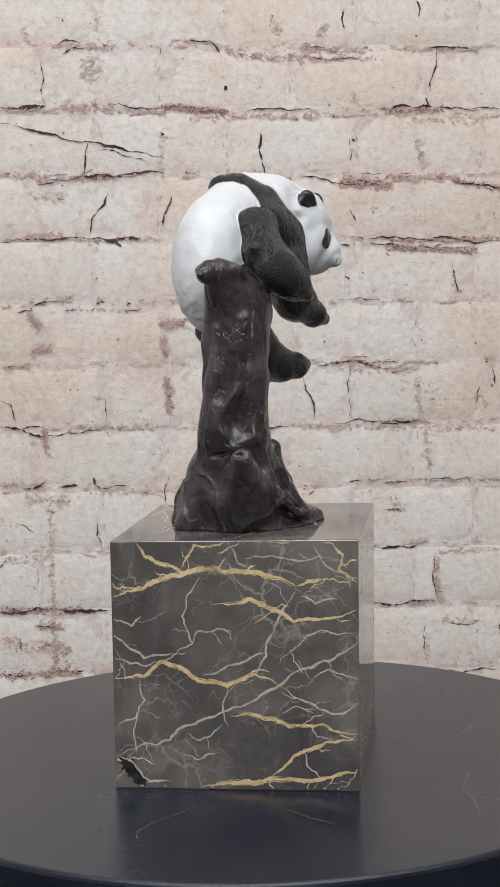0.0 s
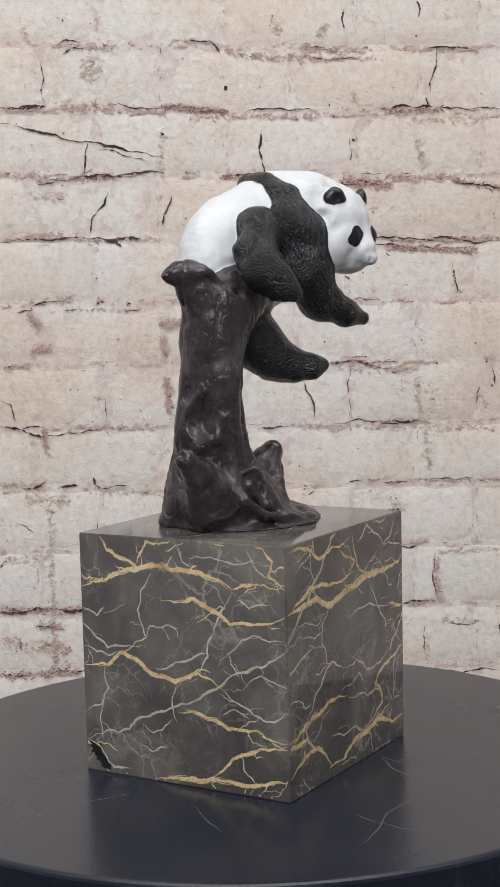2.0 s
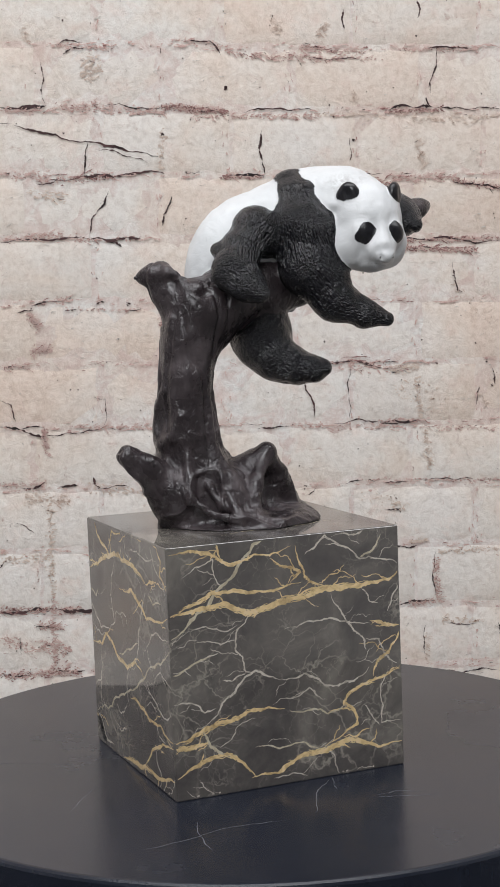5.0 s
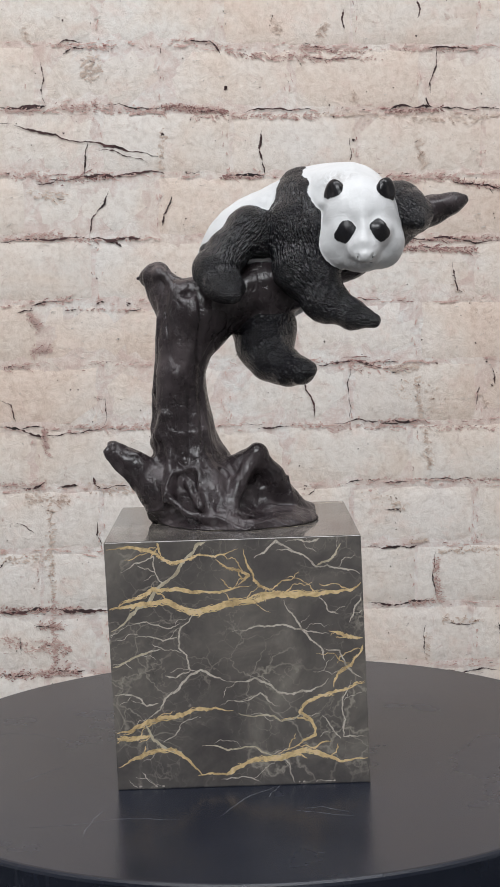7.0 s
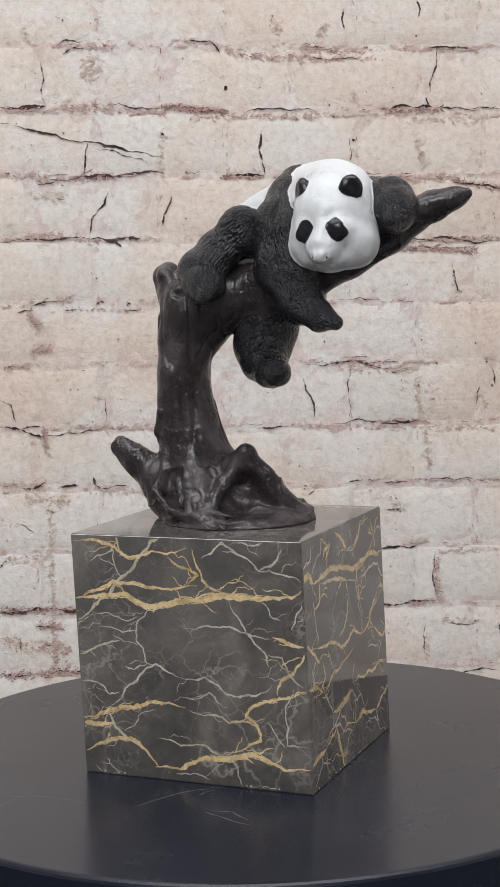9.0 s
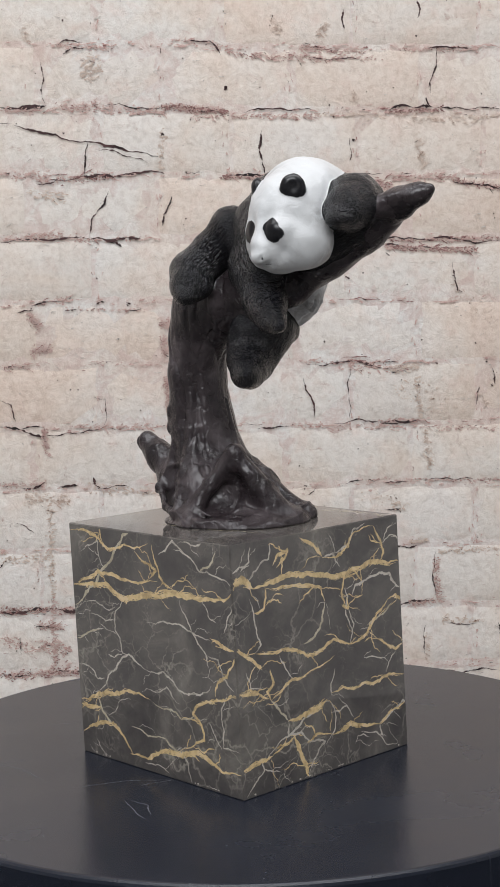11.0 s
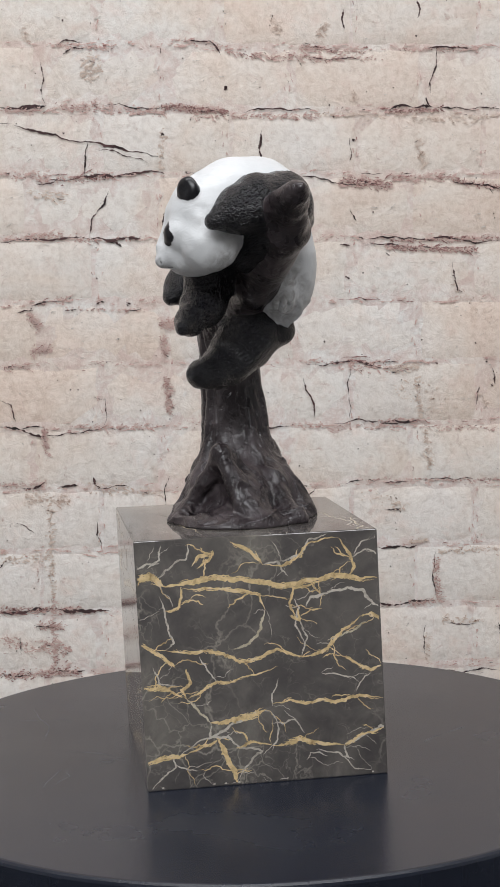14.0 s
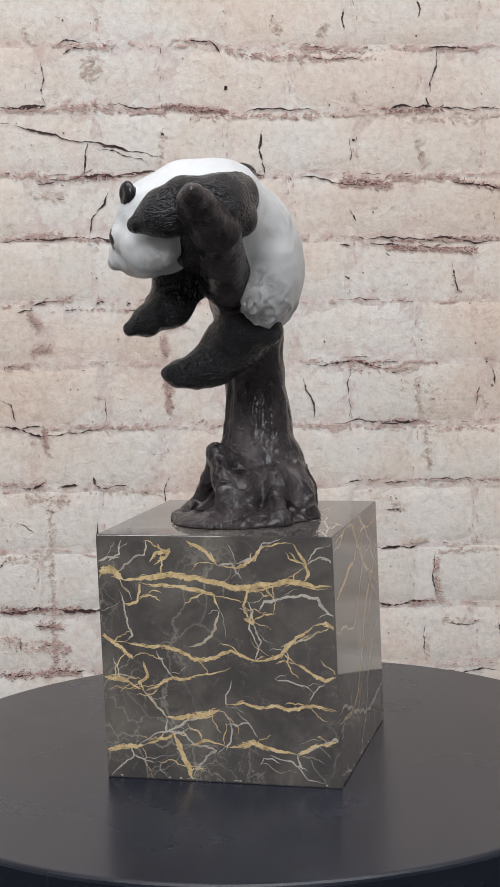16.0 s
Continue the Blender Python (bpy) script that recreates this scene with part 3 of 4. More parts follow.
# ---- cast figure: panda draped over a broken tree ----
class Cast:
    """A solid in millimetres, summed from rounded limbs, then skinned."""

    def __init__(self, lo, hi, step):
        self.lo, self.step = np.array(lo, float), step
        self.n = [int((b - a) / step) + 1 for a, b in zip(lo, hi)]
        self.axes = [lo[i] + step * np.arange(self.n[i]) for i in range(3)]

    def field(self):
        return np.full(self.n, 30.0, np.float32)

    def window(self, lo, hi, margin=11.0):
        s = []
        for i in range(3):
            a = int(np.clip((lo[i] - margin - self.lo[i]) / self.step, 0, self.n[i] - 1))
            b = int(np.clip((hi[i] + margin - self.lo[i]) / self.step + 2, a + 1, self.n[i]))
            s.append(slice(a, b))
        g = [self.axes[i][s[i]].astype(np.float32) for i in range(3)]
        return tuple(s), (g[0][:, None, None], g[1][None, :, None], g[2][None, None, :])

    @staticmethod
    def blend(a, b, k):
        h = np.maximum(k - np.abs(a - b), 0.0) / k
        return np.minimum(a, b) - h * h * k * 0.25

    def limb(self, f, k, *nodes):
        """A chain of tapering rounded segments; nodes are x, y, z, radius."""
        for a, b in zip(nodes, nodes[1:]):
            a, b = np.array(a, float), np.array(b, float)
            r = max(a[3], b[3])
            s, (x, y, z) = self.window(np.minimum(a, b)[:3] - r, np.maximum(a, b)[:3] + r)
            d = b[:3] - a[:3]
            t = np.clip(((x - a[0]) * d[0] + (y - a[1]) * d[1] + (z - a[2]) * d[2]) / max(d @ d, 1e-6), 0, 1)
            dist = np.sqrt((x - a[0] - t * d[0]) ** 2 + (y - a[1] - t * d[1]) ** 2 + (z - a[2] - t * d[2]) ** 2) - (a[3] + t * (b[3] - a[3]))
            f[s] = self.blend(f[s], dist, k)

    def egg(self, f, k, centre, radii, turn=(0, 0, 0)):
        r = max(radii)
        c = np.array(centre, float)
        s, (x, y, z) = self.window(c - r, c + r)
        m = np.array(Euler([radians(v) for v in turn]).to_matrix()).T
        x, y, z = x - c[0], y - c[1], z - c[2]
        q = [(m[i, 0] * x + m[i, 1] * y + m[i, 2] * z) / radii[i] for i in range(3)]
        k0 = np.sqrt(q[0] ** 2 + q[1] ** 2 + q[2] ** 2)
        k1 = np.sqrt(sum((q[i] / radii[i]) ** 2 for i in range(3)))
        f[s] = self.blend(f[s], k0 * (k0 - 1.0) / np.maximum(k1, 1e-5), k)

    def carve(self, f, k, centre, radii, turn=(0, 0, 0)):
        hole = self.field()
        self.egg(hole, 0.5, centre, radii, turn)
        f[:] = -self.blend(-f, hole, k)

    def grain(self, seed, size, stretch=(1, 1, 1)):
        """Smooth random lumps over the whole block, -1 to 1."""
        rng = np.random.RandomState(seed)
        idx = [(self.axes[i] - self.lo[i]) / (size * stretch[i]) for i in range(3)]
        lat = rng.uniform(-1, 1, [int(i[-1]) + 3 for i in idx]).astype(np.float32)
        out = lat
        for ax in range(3):
            i0 = idx[ax].astype(int)
            t = (idx[ax] - i0).astype(np.float32)
            t = t * t * (3 - 2 * t)
            shape = [1, 1, 1]
            shape[ax] = -1
            t = t.reshape(shape)
            out = np.take(out, i0, ax) * (1 - t) + np.take(out, i0 + 1, ax) * t
        return out

    def skin(self, f):
        """Vertices (mm) and quads of the zero surface, one vertex a cell."""
        inside = f < 0
        n = np.array(self.n) - 1
        acc, cnt = np.zeros((*n, 3), np.float32), np.zeros(n, np.float32)
        c = [slice(0, -1), slice(1, None)]
        for ax in range(3):
            o = [i for i in range(3) if i != ax]
            for du in (0, 1):
                for dv in (0, 1):
                    s0 = [None] * 3
                    s0[o[0]], s0[o[1]] = c[du], c[dv]
                    s1 = list(s0)
                    s0[ax], s1[ax] = c[0], c[1]
                    a, b = f[tuple(s0)], f[tuple(s1)]
                    cross = (a < 0) != (b < 0)
                    t = np.where(cross, a / np.where(cross, a - b, 1), 0)
                    acc[..., ax] += t
                    acc[..., o[0]] += du * cross
                    acc[..., o[1]] += dv * cross
                    cnt += cross
        live = cnt > 0
        index = np.full(n, -1, np.int64)
        index[live] = np.arange(live.sum())
        cells = np.argwhere(live)
        verts = self.lo + (cells + acc[live] / cnt[live][:, None]) * self.step
        quads = []
        for ax in range(3):
            o = [(ax + 1) % 3, (ax + 2) % 3]
            s0, s1 = [slice(1, -1)] * 3, [slice(1, -1)] * 3
            s0[ax], s1[ax] = slice(0, -1), slice(1, None)
            a, b = inside[tuple(s0)], inside[tuple(s1)]
            for first, keep in ((True, a & ~b), (False, b & ~a)):
                e = np.argwhere(keep)
                e[:, o[0]] += 1
                e[:, o[1]] += 1
                ring = []
                for du, dv in ((0, 0), (1, 0), (1, 1), (0, 1)):
                    q = e.copy()
                    q[:, o[0]] -= 1 - du
                    q[:, o[1]] -= 1 - dv
                    ring.append(index[q[:, 0], q[:, 1], q[:, 2]])
                quads.append(np.stack(ring if first else ring[::-1], 1))
        return verts, np.concatenate(quads)

    def sample(self, f, verts):
        g = (verts - self.lo) / self.step
        i = np.clip(g.astype(int), 0, np.array(self.n) - 2)
        t = g - i
        out = 0
        for dx in (0, 1):
            for dy in (0, 1):
                for dz in (0, 1):
                    w = np.where(dx, t[:, 0], 1 - t[:, 0]) * np.where(dy, t[:, 1], 1 - t[:, 1]) * np.where(dz, t[:, 2], 1 - t[:, 2])
                    out = out + w * f[i[:, 0] + dx, i[:, 1] + dy, i[:, 2] + dz]
        return out


def panda_figure():
    c = Cast((-66, -52, 101), (106, 44, 266), 0.5)
    bark, fur, white = c.field(), c.field(), c.field()

    # tree: foot plate, overhanging root mass, roots, trunk, broken stump, long branch
    c.egg(bark, 2, (-4.5, -1.5, 101.5), (33, 32, 6))
    c.egg(bark, 3, (11, -3, 102.5), (19.5, 24, 6.0))
    c.egg(bark, 5, (-32, -4, 115), (13, 13, 12))
    c.egg(bark, 5, (-15, 10, 111), (17, 17.5, 14))
    c.egg(bark, 6, (-25, 8, 124), (12, 13, 16))
    c.limb(bark, 5, (-12, 0, 100, 22), (-18, 0, 114, 17), (-24, 0, 129, 14), (-26.5, 0.5, 144, 12.6), (-27.2, -0.8, 156, 11.0), (-26.7, -1.8, 169, 10.0), (-24, -2.5, 181, 10.6), (-21.5, -2.8, 192, 11.6))
    c.limb(bark, 5, (-27, -5, 142, 9), (-27, -6.5, 165, 7.4), (-25, -6.5, 182, 8), (-22, -5.5, 197, 8.5))
    c.limb(bark, 5, (-27, 5, 142, 9), (-27, 3.6, 165, 7.4), (-25, 2.5, 182, 8), (-23, 1, 195, 8.5))
    for x, y, z, r in ((24, 5, 104, 4), (18, 19, 104, 4), (-4, 27, 104, 5), (-28, 21, 104, 5), (-4, -27, 103, 4)):
        c.limb(bark, 5, (-25, y * 0.25, 138, 4), ((x - 26) * 0.5, y * 0.6, 119, 4.5), (x, y, z, r))
    # the cut log end and the arched root with the hollow beneath it
    c.limb(bark, 5, (-28, -4, 108, 9), (-38, -6, 120, 7.6), (-47, -7, 128, 5.4), (-56, -7.4, 134.5, 4.5))
    c.carve(bark, 0.8, (-60.2, -7.4, 138.0), (1.6, 2.6, 2.6), (0, -42, 6))
    c.limb(bark, 4, (-8, -3, 117, 8), (0, -8, 126, 6), (6, -11, 132.5, 3.6))
    c.limb(bark, 3, (6, -11, 132.5, 3.4), (12, -7, 122, 4.2), (19, -2, 111, 4.2), (25, 2, 105, 3.6))
    c.limb(bark, 2.5, (4, -11.5, 130, 3.4), (-2, -17, 120, 2.8), (-6, -22, 112, 2.4), (-10, -27, 105, 2.6))
    c.egg(bark, 4, (3, -1, 112), (14, 9, 12))
    c.carve(bark, 1.6, (9.5, -18, 117.5), (8, 9, 11), (20, 0, 28))
    c.carve(bark, 2.0, (-6, -30, 118), (9, 6, 8), (30, 0, -15))
    c.carve(bark, 2.0, (-24, -27, 117), (8, 6, 7), (30, 0, 20))
    c.limb(bark, 1.6, (-20, -14, 132, 2.0), (-17, -21, 118, 1.8), (-14, -27, 108, 2.0), (2, -30, 104.5, 1.6), (18, -22, 104.5, 1.5))
    c.limb(bark, 1.6, (-36, -9, 126, 2.0), (-33, -20, 116, 1.8), (-24, -25, 109, 1.6), (-14, -28, 106, 1.5))
    c.limb(bark, 1.4, (-24, -17, 121, 1.6), (-20, -22, 112, 1.4), (-9, -25, 109, 1.4), (4, -24, 107, 1.2))
    # stump: a flared beak with a crater in its lip
    c.limb(bark, 5, (-24, -1, 190, 9.5), (-31, 1, 201, 7.0), (-35.5, 3, 208, 6.0))
    c.egg(bark, 2.5, (-35.5, 2.6, 209.6), (5.2, 9.8, 4.6), (0, -30, 12))
    c.limb(bark, 2.5, (-36, 5, 208.5, 4.4), (-40, 7.5, 208.2, 2.8), (-43, 8.8, 208.0, 1.3))
    c.carve(bark, 1.0, (-40.2, -3.6, 213.2), (4.6, 5.0, 2.4), (28, -40, 0))
    c.limb(bark, 2.0, (-31, -6, 209, 1.6), (-27, -9, 201, 2.0), (-26, -13, 190, 1.5))
    # branch
    c.limb(bark, 8, (-22, -2, 178, 7.5), (-14, -2, 190, 10), (-4, -1, 197, 11))
    c.limb(bark, 6, (-20, -3, 194, 11.5), (-6, -1, 199, 11), (10, 1, 204, 10), (34, 4, 213, 8.8), (65, 7, 227, 7.6), (84, 8.5, 233.5, 5.4), (94, 9.2, 236.5, 3.4), (98.5, 9.5, 238, 1.6))
    c.limb(bark, 4, (40, 8, 210, 6), (66, 12, 224, 6), (72, 12, 227, 5))
    c.limb(bark, 4, (90, 5, 235.5, 2.6), (70, 1, 230, 5.5), (46, -2, 219, 7.5))
    c.limb(bark, 4, (50, 8, 215, 6), (64, 10, 222, 5.5), (78, 11, 228.5, 4.5))
    c.limb(bark, 5, (12, 1, 196, 9), (30, 2, 203.5, 7.5), (48, 5, 213, 7), (66, 8, 222, 6))
    # bark ridges and the curl of a healed knot
    for nodes in (((-36, -9, 190, 2), (-35.5, -7, 168, 2), (-36.5, 0, 150, 2.4), (-38, -3, 140, 3)), ((-36, 6, 186, 2), (-36, 7, 165, 2.2), (-38, 9, 146, 2.4)),
                  ((-30, -13, 192, 1.6), (-31, -12.5, 164, 1.7), (-33, -13, 140, 2), (-34, -20, 116, 2.4)), ((-22, -13, 186, 1.3), (-21, -12.2, 162, 1.5), (-18, -14, 140, 1.7), (-10, -20, 120, 2)),
                  ((-17, -10, 178, 1.3), (-16, -8, 158, 1.4), (-12, -10, 138, 1.6)), ((-20, 10, 186, 1.5), (-22, 11.5, 156, 1.7), (-16, 17, 128, 2.2)),
                  ((-29, 12, 180, 1.4), (-31, 12.5, 152, 1.7), (-32, 18, 124, 2.2)), ((-16, 4, 170, 1.4), (-14.5, 5, 150, 1.6), (-6, 10, 126, 2))):
        c.limb(bark, 2.2, *[(-26 + (x + 26) * 0.74, -1 + (y + 1) * 0.84, z, r) for x, y, z, r in nodes])
    c.limb(bark, 2, (-33, -12, 150, 2.0), (-35.5, -9, 141.5, 2.6), (-37.4, -2, 137.5, 2.6), (-35.5, 8, 140, 2.2))
    c.carve(bark, 2.4, (-40.0, -4, 150), (3.6, 5.6, 9), (14, 0, 0))
    c.carve(bark, 2.4, (-38.6, 1, 166), (2.8, 3.4, 10), (16, 0, 0))
    c.carve(bark, 1.0, (-40, 6, 134.5), (3.0, 6.0, 1.6), (-10, 0, 0))
    c.carve(bark, 1.0, (-14.5, -10, 162), (2.6, 2.2, 4.0), (0, 0, 0))
    c.carve(bark, 1.5, (-19, -14.5, 160), (2, 1.6, 3))
    c.carve(bark, 1.5, (-22, -14, 201), (3, 1.5, 1.8))
    low = np.clip((150 - c.axes[2]) / 25, 0.12, 1).astype(np.float32)[None, None, :]
    calm = np.clip((12 - c.axes[0]) / 25, 0.2, 1).astype(np.float32)[:, None, None]
    fold = (1 - np.abs(c.grain(5, 13.0, (1, 1, 1.3)))) ** 9
    crease = (1 - np.abs(c.grain(6, 7.0, (1.2, 1.2, 1)))) ** 8
    groove = (1 - np.abs(c.grain(9, 6.5, (1, 1, 7)))) ** 7
    bark += 0.55 * c.grain(3, 7.0, (1, 1, 2.4)) + calm * 0.22 * c.grain(4, 2.6, (1, 1, 1.8)) + 0.3 * (1 - calm) * c.grain(15, 3.0, (4, 1, 1))
    bark += -low * (1.15 * fold - 0.35 * crease) + (1.1 - low) * 0.9 * groove * calm

    # white body: rump hanging behind, back, neck, head with cheeks, brow and muzzle
    c.egg(white, 6, (6, 12, 213), (24, 17.5, 30), (0, 24, 0))
    c.egg(white, 6, (21, 16, 211), (13, 13.5, 25), (0, 10, 0))
    c.limb(white, 2, (26, 15, 207, 7), (28.5, 14, 201, 5.6), (29.5, 13.5, 196.5, 4.8))
    for y in (11.9, 15.1):
        c.carve(white, 0.8, (34, y, 193.5), (2.6, 0.6, 3.4))
    c.egg(white, 8, (19, 7, 228), (20, 16, 17), (0, -25, 0))
    c.egg(white, 8, (37, 4, 232), (25, 18, 22), (0, -14, 0))
    c.egg(white, 8, (47, -9, 236), (18, 15, 17.5))
    c.egg(white, 5, (50.8, -19.5, 230), (16.2, 15.5, 17.5))
    c.egg(white, 4, (41.5, -19.5, 219.5), (9, 12, 10.5))
    c.egg(white, 4, (60.3, -19.5, 219.5), (9, 12, 10.5))
    c.egg(white, 3.5, (51.2, -31.5, 217.2), (7.2, 7.4, 7.0))
    c.egg(white, 2, (51.4, -37.0, 213.9), (4.0, 3.4, 3.2))
    c.egg(white, 3, (51.2, -27, 211.2), (5.2, 6.0, 3.2))
    c.egg(white, 4, (51.0, -22.5, 213.4), (10, 8.5, 5.4))
    c.limb(white, 2.5, (51, -33.6, 229, 2.6), (51.2, -36.2, 219, 3.0))
    c.limb(white, 3.5, (46, -29.8, 231.5, 2.4), (51, -31.6, 232, 2.4), (56, -30.2, 231.5, 2.4))
    c.egg(white, 3, (57.4, -30.2, 224), (5.6, 6.6, 6.0))
    c.egg(white, 3, (44.2, -28.0, 224), (5.6, 6.4, 6.0))
    for side in (-1, 1):
        c.carve(white, 0.6, (51.4 + side * 3.1, -39.4, 213.6), (0.6, 1.2, 1.5), (0, side * 20, 0))
        c.carve(white, 0.8, (51.2 + side * 5.6, -36.0, 210.9), (3.6, 2.4, 0.6), (0, -side * 16, 0))
        c.carve(white, 3.0, (51 + side * 18.2, -25, 233), (2.6, 4.0, 2.0), (0, side * 30, 0))
    under = np.clip((208 - c.axes[2]) / 15, 0, 1).astype(np.float32)[None, None, :]
    white += 0.3 * c.grain(7, 5.0) + 0.14 * c.grain(8, 2.4, (1, 1, 1.6)) + under * (0.7 * (np.abs(c.grain(13, 4.5, (1, 1, 2))) * 2 - 0.8) + 0.4 * c.grain(14, 2.2))

    # black limbs
    strands = []

    def furred(k, *nodes):
        c.limb(fur, k, *nodes)
        strands.append(nodes)

    furred(4, (28.5, 11, 248.0, 4.2), (28, 4, 245, 7.6), (27, -1, 239.5, 10), (25, -9, 228, 11.4), (26, -14, 210, 11.0), (36, -20, 196, 8.4), (47, -27, 190, 5.4), (54.8, -31, 187.6, 2.8))
    furred(5, (31, -9, 241, 5), (31.5, -16, 226, 7.5), (35, -19.5, 209, 7.5))
    furred(3, (28, -10, 217, 8), (47, -4, 217, 8), (64, 4, 224, 8))
    c.egg(fur, 2, (4.8, -7.5, 228), (8.8, 8.6, 8.6), (0, 25, 0))
    furred(4, (5, -7.5, 227, 8.2), (-4, -11.5, 217.5, 8.4), (-9.5, -18.5, 209.5, 8.8), (-6.5, -24, 204, 6.6), (-2.5, -29, 199.5, 3.6))
    c.limb(fur, 3, (-8, -12, 215, 6), (-13.5, -9, 218.5, 3.0))
    c.egg(fur, 3, (-5, -21.5, 203.5), (8.0, 8, 5.5), (20, 10, 0))
    furred(4, (8, 0, 222, 8), (10, -6, 223, 8))
    c.egg(fur, 4, (10.5, 5, 186), (14, 12, 12))
    furred(5, (12, 15.5, 184, 6), (10, 4, 184, 11), (10.5, -1.5, 178, 11), (14, -7.5, 171.5, 8.8), (20, -14.5, 168.2, 6.6), (25.5, -21, 167.4, 4.6), (28.5, -24, 167.8, 3.0))
    furred(5, (29, 12, 246.5, 4), (48, 11.5, 238, 9), (60, 9, 235.5, 10.5), (69, -2, 234.5, 9.8), (73.5, -11, 231, 7.8), (75.5, -19.8, 227.5, 3.6))
    furred(4, (54, 15, 230, 8), (64, 11, 231, 8.5))
    for x, y, face in ((40.4, -26.0, -46), (61.5, -27.6, 44)):
        nx, ny = math.sin(radians(face)), -math.cos(radians(face))
        c.egg(fur, 0.8, (x, y, 240.2), (5.0, 2.6, 5.3), (0, 0, face))
        c.carve(fur, 0.8, (x + nx * 4.0, y + ny * 4.0, 240.6), (3.6, 2.2, 3.9), (0, 0, face))
    fur += 0.6 * c.grain(11, 5.5, (1, 1, 1.5)) + 0.18 * c.grain(12, 1.8, (1, 1, 2.2))

    solid = c.blend(c.blend(white, fur, 1.2), bark, 1.4)
    floor = (HIGH * 1000 + 0.02 - c.axes[2]).astype(np.float32)[None, None, :]
    solid = np.maximum(solid, np.broadcast_to(floor, solid.shape))
    verts, quads = c.skin(solid)
    # paint zones: negative inside
    w, k, b = (c.sample(f, verts) for f in (white, fur, bark))
    fur_zone = k - w
    enamel = np.full(len(verts), 9.0)
    for x, y in ((40.4, -27), (61.5, -28.5)):
        enamel = np.minimum(enamel, np.sqrt((verts[:, 0] - x) ** 2 + (verts[:, 1] - y) ** 2 + (verts[:, 2] - 240.4) ** 2) - 6.8)
    for x, y, z, lean in ((43.8, -34.5, 223.8, 32), (57.8, -36.5, 224, -32)):
        s, co = math.sin(radians(lean)), math.cos(radians(lean))
        dx, dy, dz = verts[:, 0] - x, verts[:, 1] - y, verts[:, 2] - z
        a, h = dx * co - dz * s, dx * s + dz * co
        patch = (np.sqrt(np.abs(a / 3.4) ** 3 + np.abs(h / 4.6) ** 3 + np.abs(dy / 11.0) ** 3) - 1) * 3.0
        fur_zone = np.minimum(fur_zone, patch)
        enamel = np.minimum(enamel, patch - 0.5)
    for x, y, z, rx, rz in ((48.4, -39, 213.4, 0.5, 1.0), (54.4, -39, 213.4, 0.5, 1.0)):
        spot = np.sqrt(((verts[:, 0] - x) / rx) ** 2 + ((verts[:, 2] - z) / rz) ** 2 + ((verts[:, 1] - y) / 3) ** 2) - 1
        fur_zone = np.minimum(fur_zone, spot * 0.5 + 0.3)
    mouth = 211.2 - 0.10 * np.abs(verts[:, 0] - 51.2) + 0.02 * (verts[:, 0] - 51.2) ** 2
    line = np.maximum(np.abs(verts[:, 2] - mouth) - 0.12, (np.abs(verts[:, 0] - 51.2) - 5.5) * 0.3)
    fur_zone = np.minimum(fur_zone, np.where(verts[:, 1] < -30, line + 0.16, 9.0))
    grime = np.full(len(verts), 9.0)
    for centre, radii in (((32, 13, 198), (13, 11, 15)), ((66, -12, 212), (9, 8, 6)), ((51, -36, 210.5), (9, 5, 2)), ((40, -22, 246), (7, 5, 3)), ((66, -14, 228), (4, 8, 6))):
        d = np.sqrt((((verts - np.array(centre)) / np.array(radii)) ** 2).sum(1))
        grime = np.minimum(grime, (d - 1) * min(radii))
    bark_zone = b - np.minimum(w, k)
    # lie of the fur: offset from the limb's axis, and the way along it
    flow, along, best, run = np.zeros((len(verts), 3)), np.zeros(len(verts)), np.full(len(verts), 1e9), 0.0
    for nodes in strands:
        for p, q in zip(nodes, nodes[1:]):
            p, q = np.array(p, float), np.array(q, float)
            d = q[:3] - p[:3]
            size = math.sqrt(d @ d)
            t = np.clip((verts - p[:3]) @ d / (d @ d), 0, 1)
            off = verts - p[:3] - t[:, None] * d
            far = np.sqrt((off ** 2).sum(1)) - (p[3] + t * (q[3] - p[3]))
            near = far < best
            flow[near], along[near], best[near] = off[near], (run + t * size)[near], far[near]
            run += size
        run += 20.0

    me = bpy.data.meshes.new("panda_statue")
    me.from_pydata((verts * 0.001).tolist(), [], quads.tolist())
    for name, values in (("fur_zone", fur_zone), ("bark_zone", bark_zone), ("enamel_zone", enamel), ("grime_zone", grime)):
        me.attributes.new(name, "FLOAT", "POINT").data.foreach_set("value", values.astype(np.float32))
    me.attributes.new("fur_along", "FLOAT", "POINT").data.foreach_set("value", along.astype(np.float32))
    me.attributes.new("fur_flow", "FLOAT_VECTOR", "POINT").data.foreach_set("vector", flow.astype(np.float32).ravel())
    me.materials.append(M_BRONZE)
    me.shade_smooth()
    return tagged(new("panda_statue", me), "painted bronze panda sprawled over a dark broken tree branch", "statue")


statue = panda_figure()


# ---- wall pieces: cracks, pits, bricks ----
wall_store = ([], [])


def on_wall(q, lift):
    return Vector((q.x / 1000, -0.0013 - lift, q.y / 1000))


def crack(width, *points):
    """A dark open joint in the limewash, in millimetres on the wall."""
    pts = wander(points, 0.10, 4)
    ribbon(wall_store, pts, width * 0.85, 0.00002 * (len(wall_store[0]) % 30), on_wall, 0.9)


def pit(x, y, size):
    crack(size, (x - size * 0.6, y + size * 0.3), (x, y), (x + size * 0.5, y - size * 0.2))


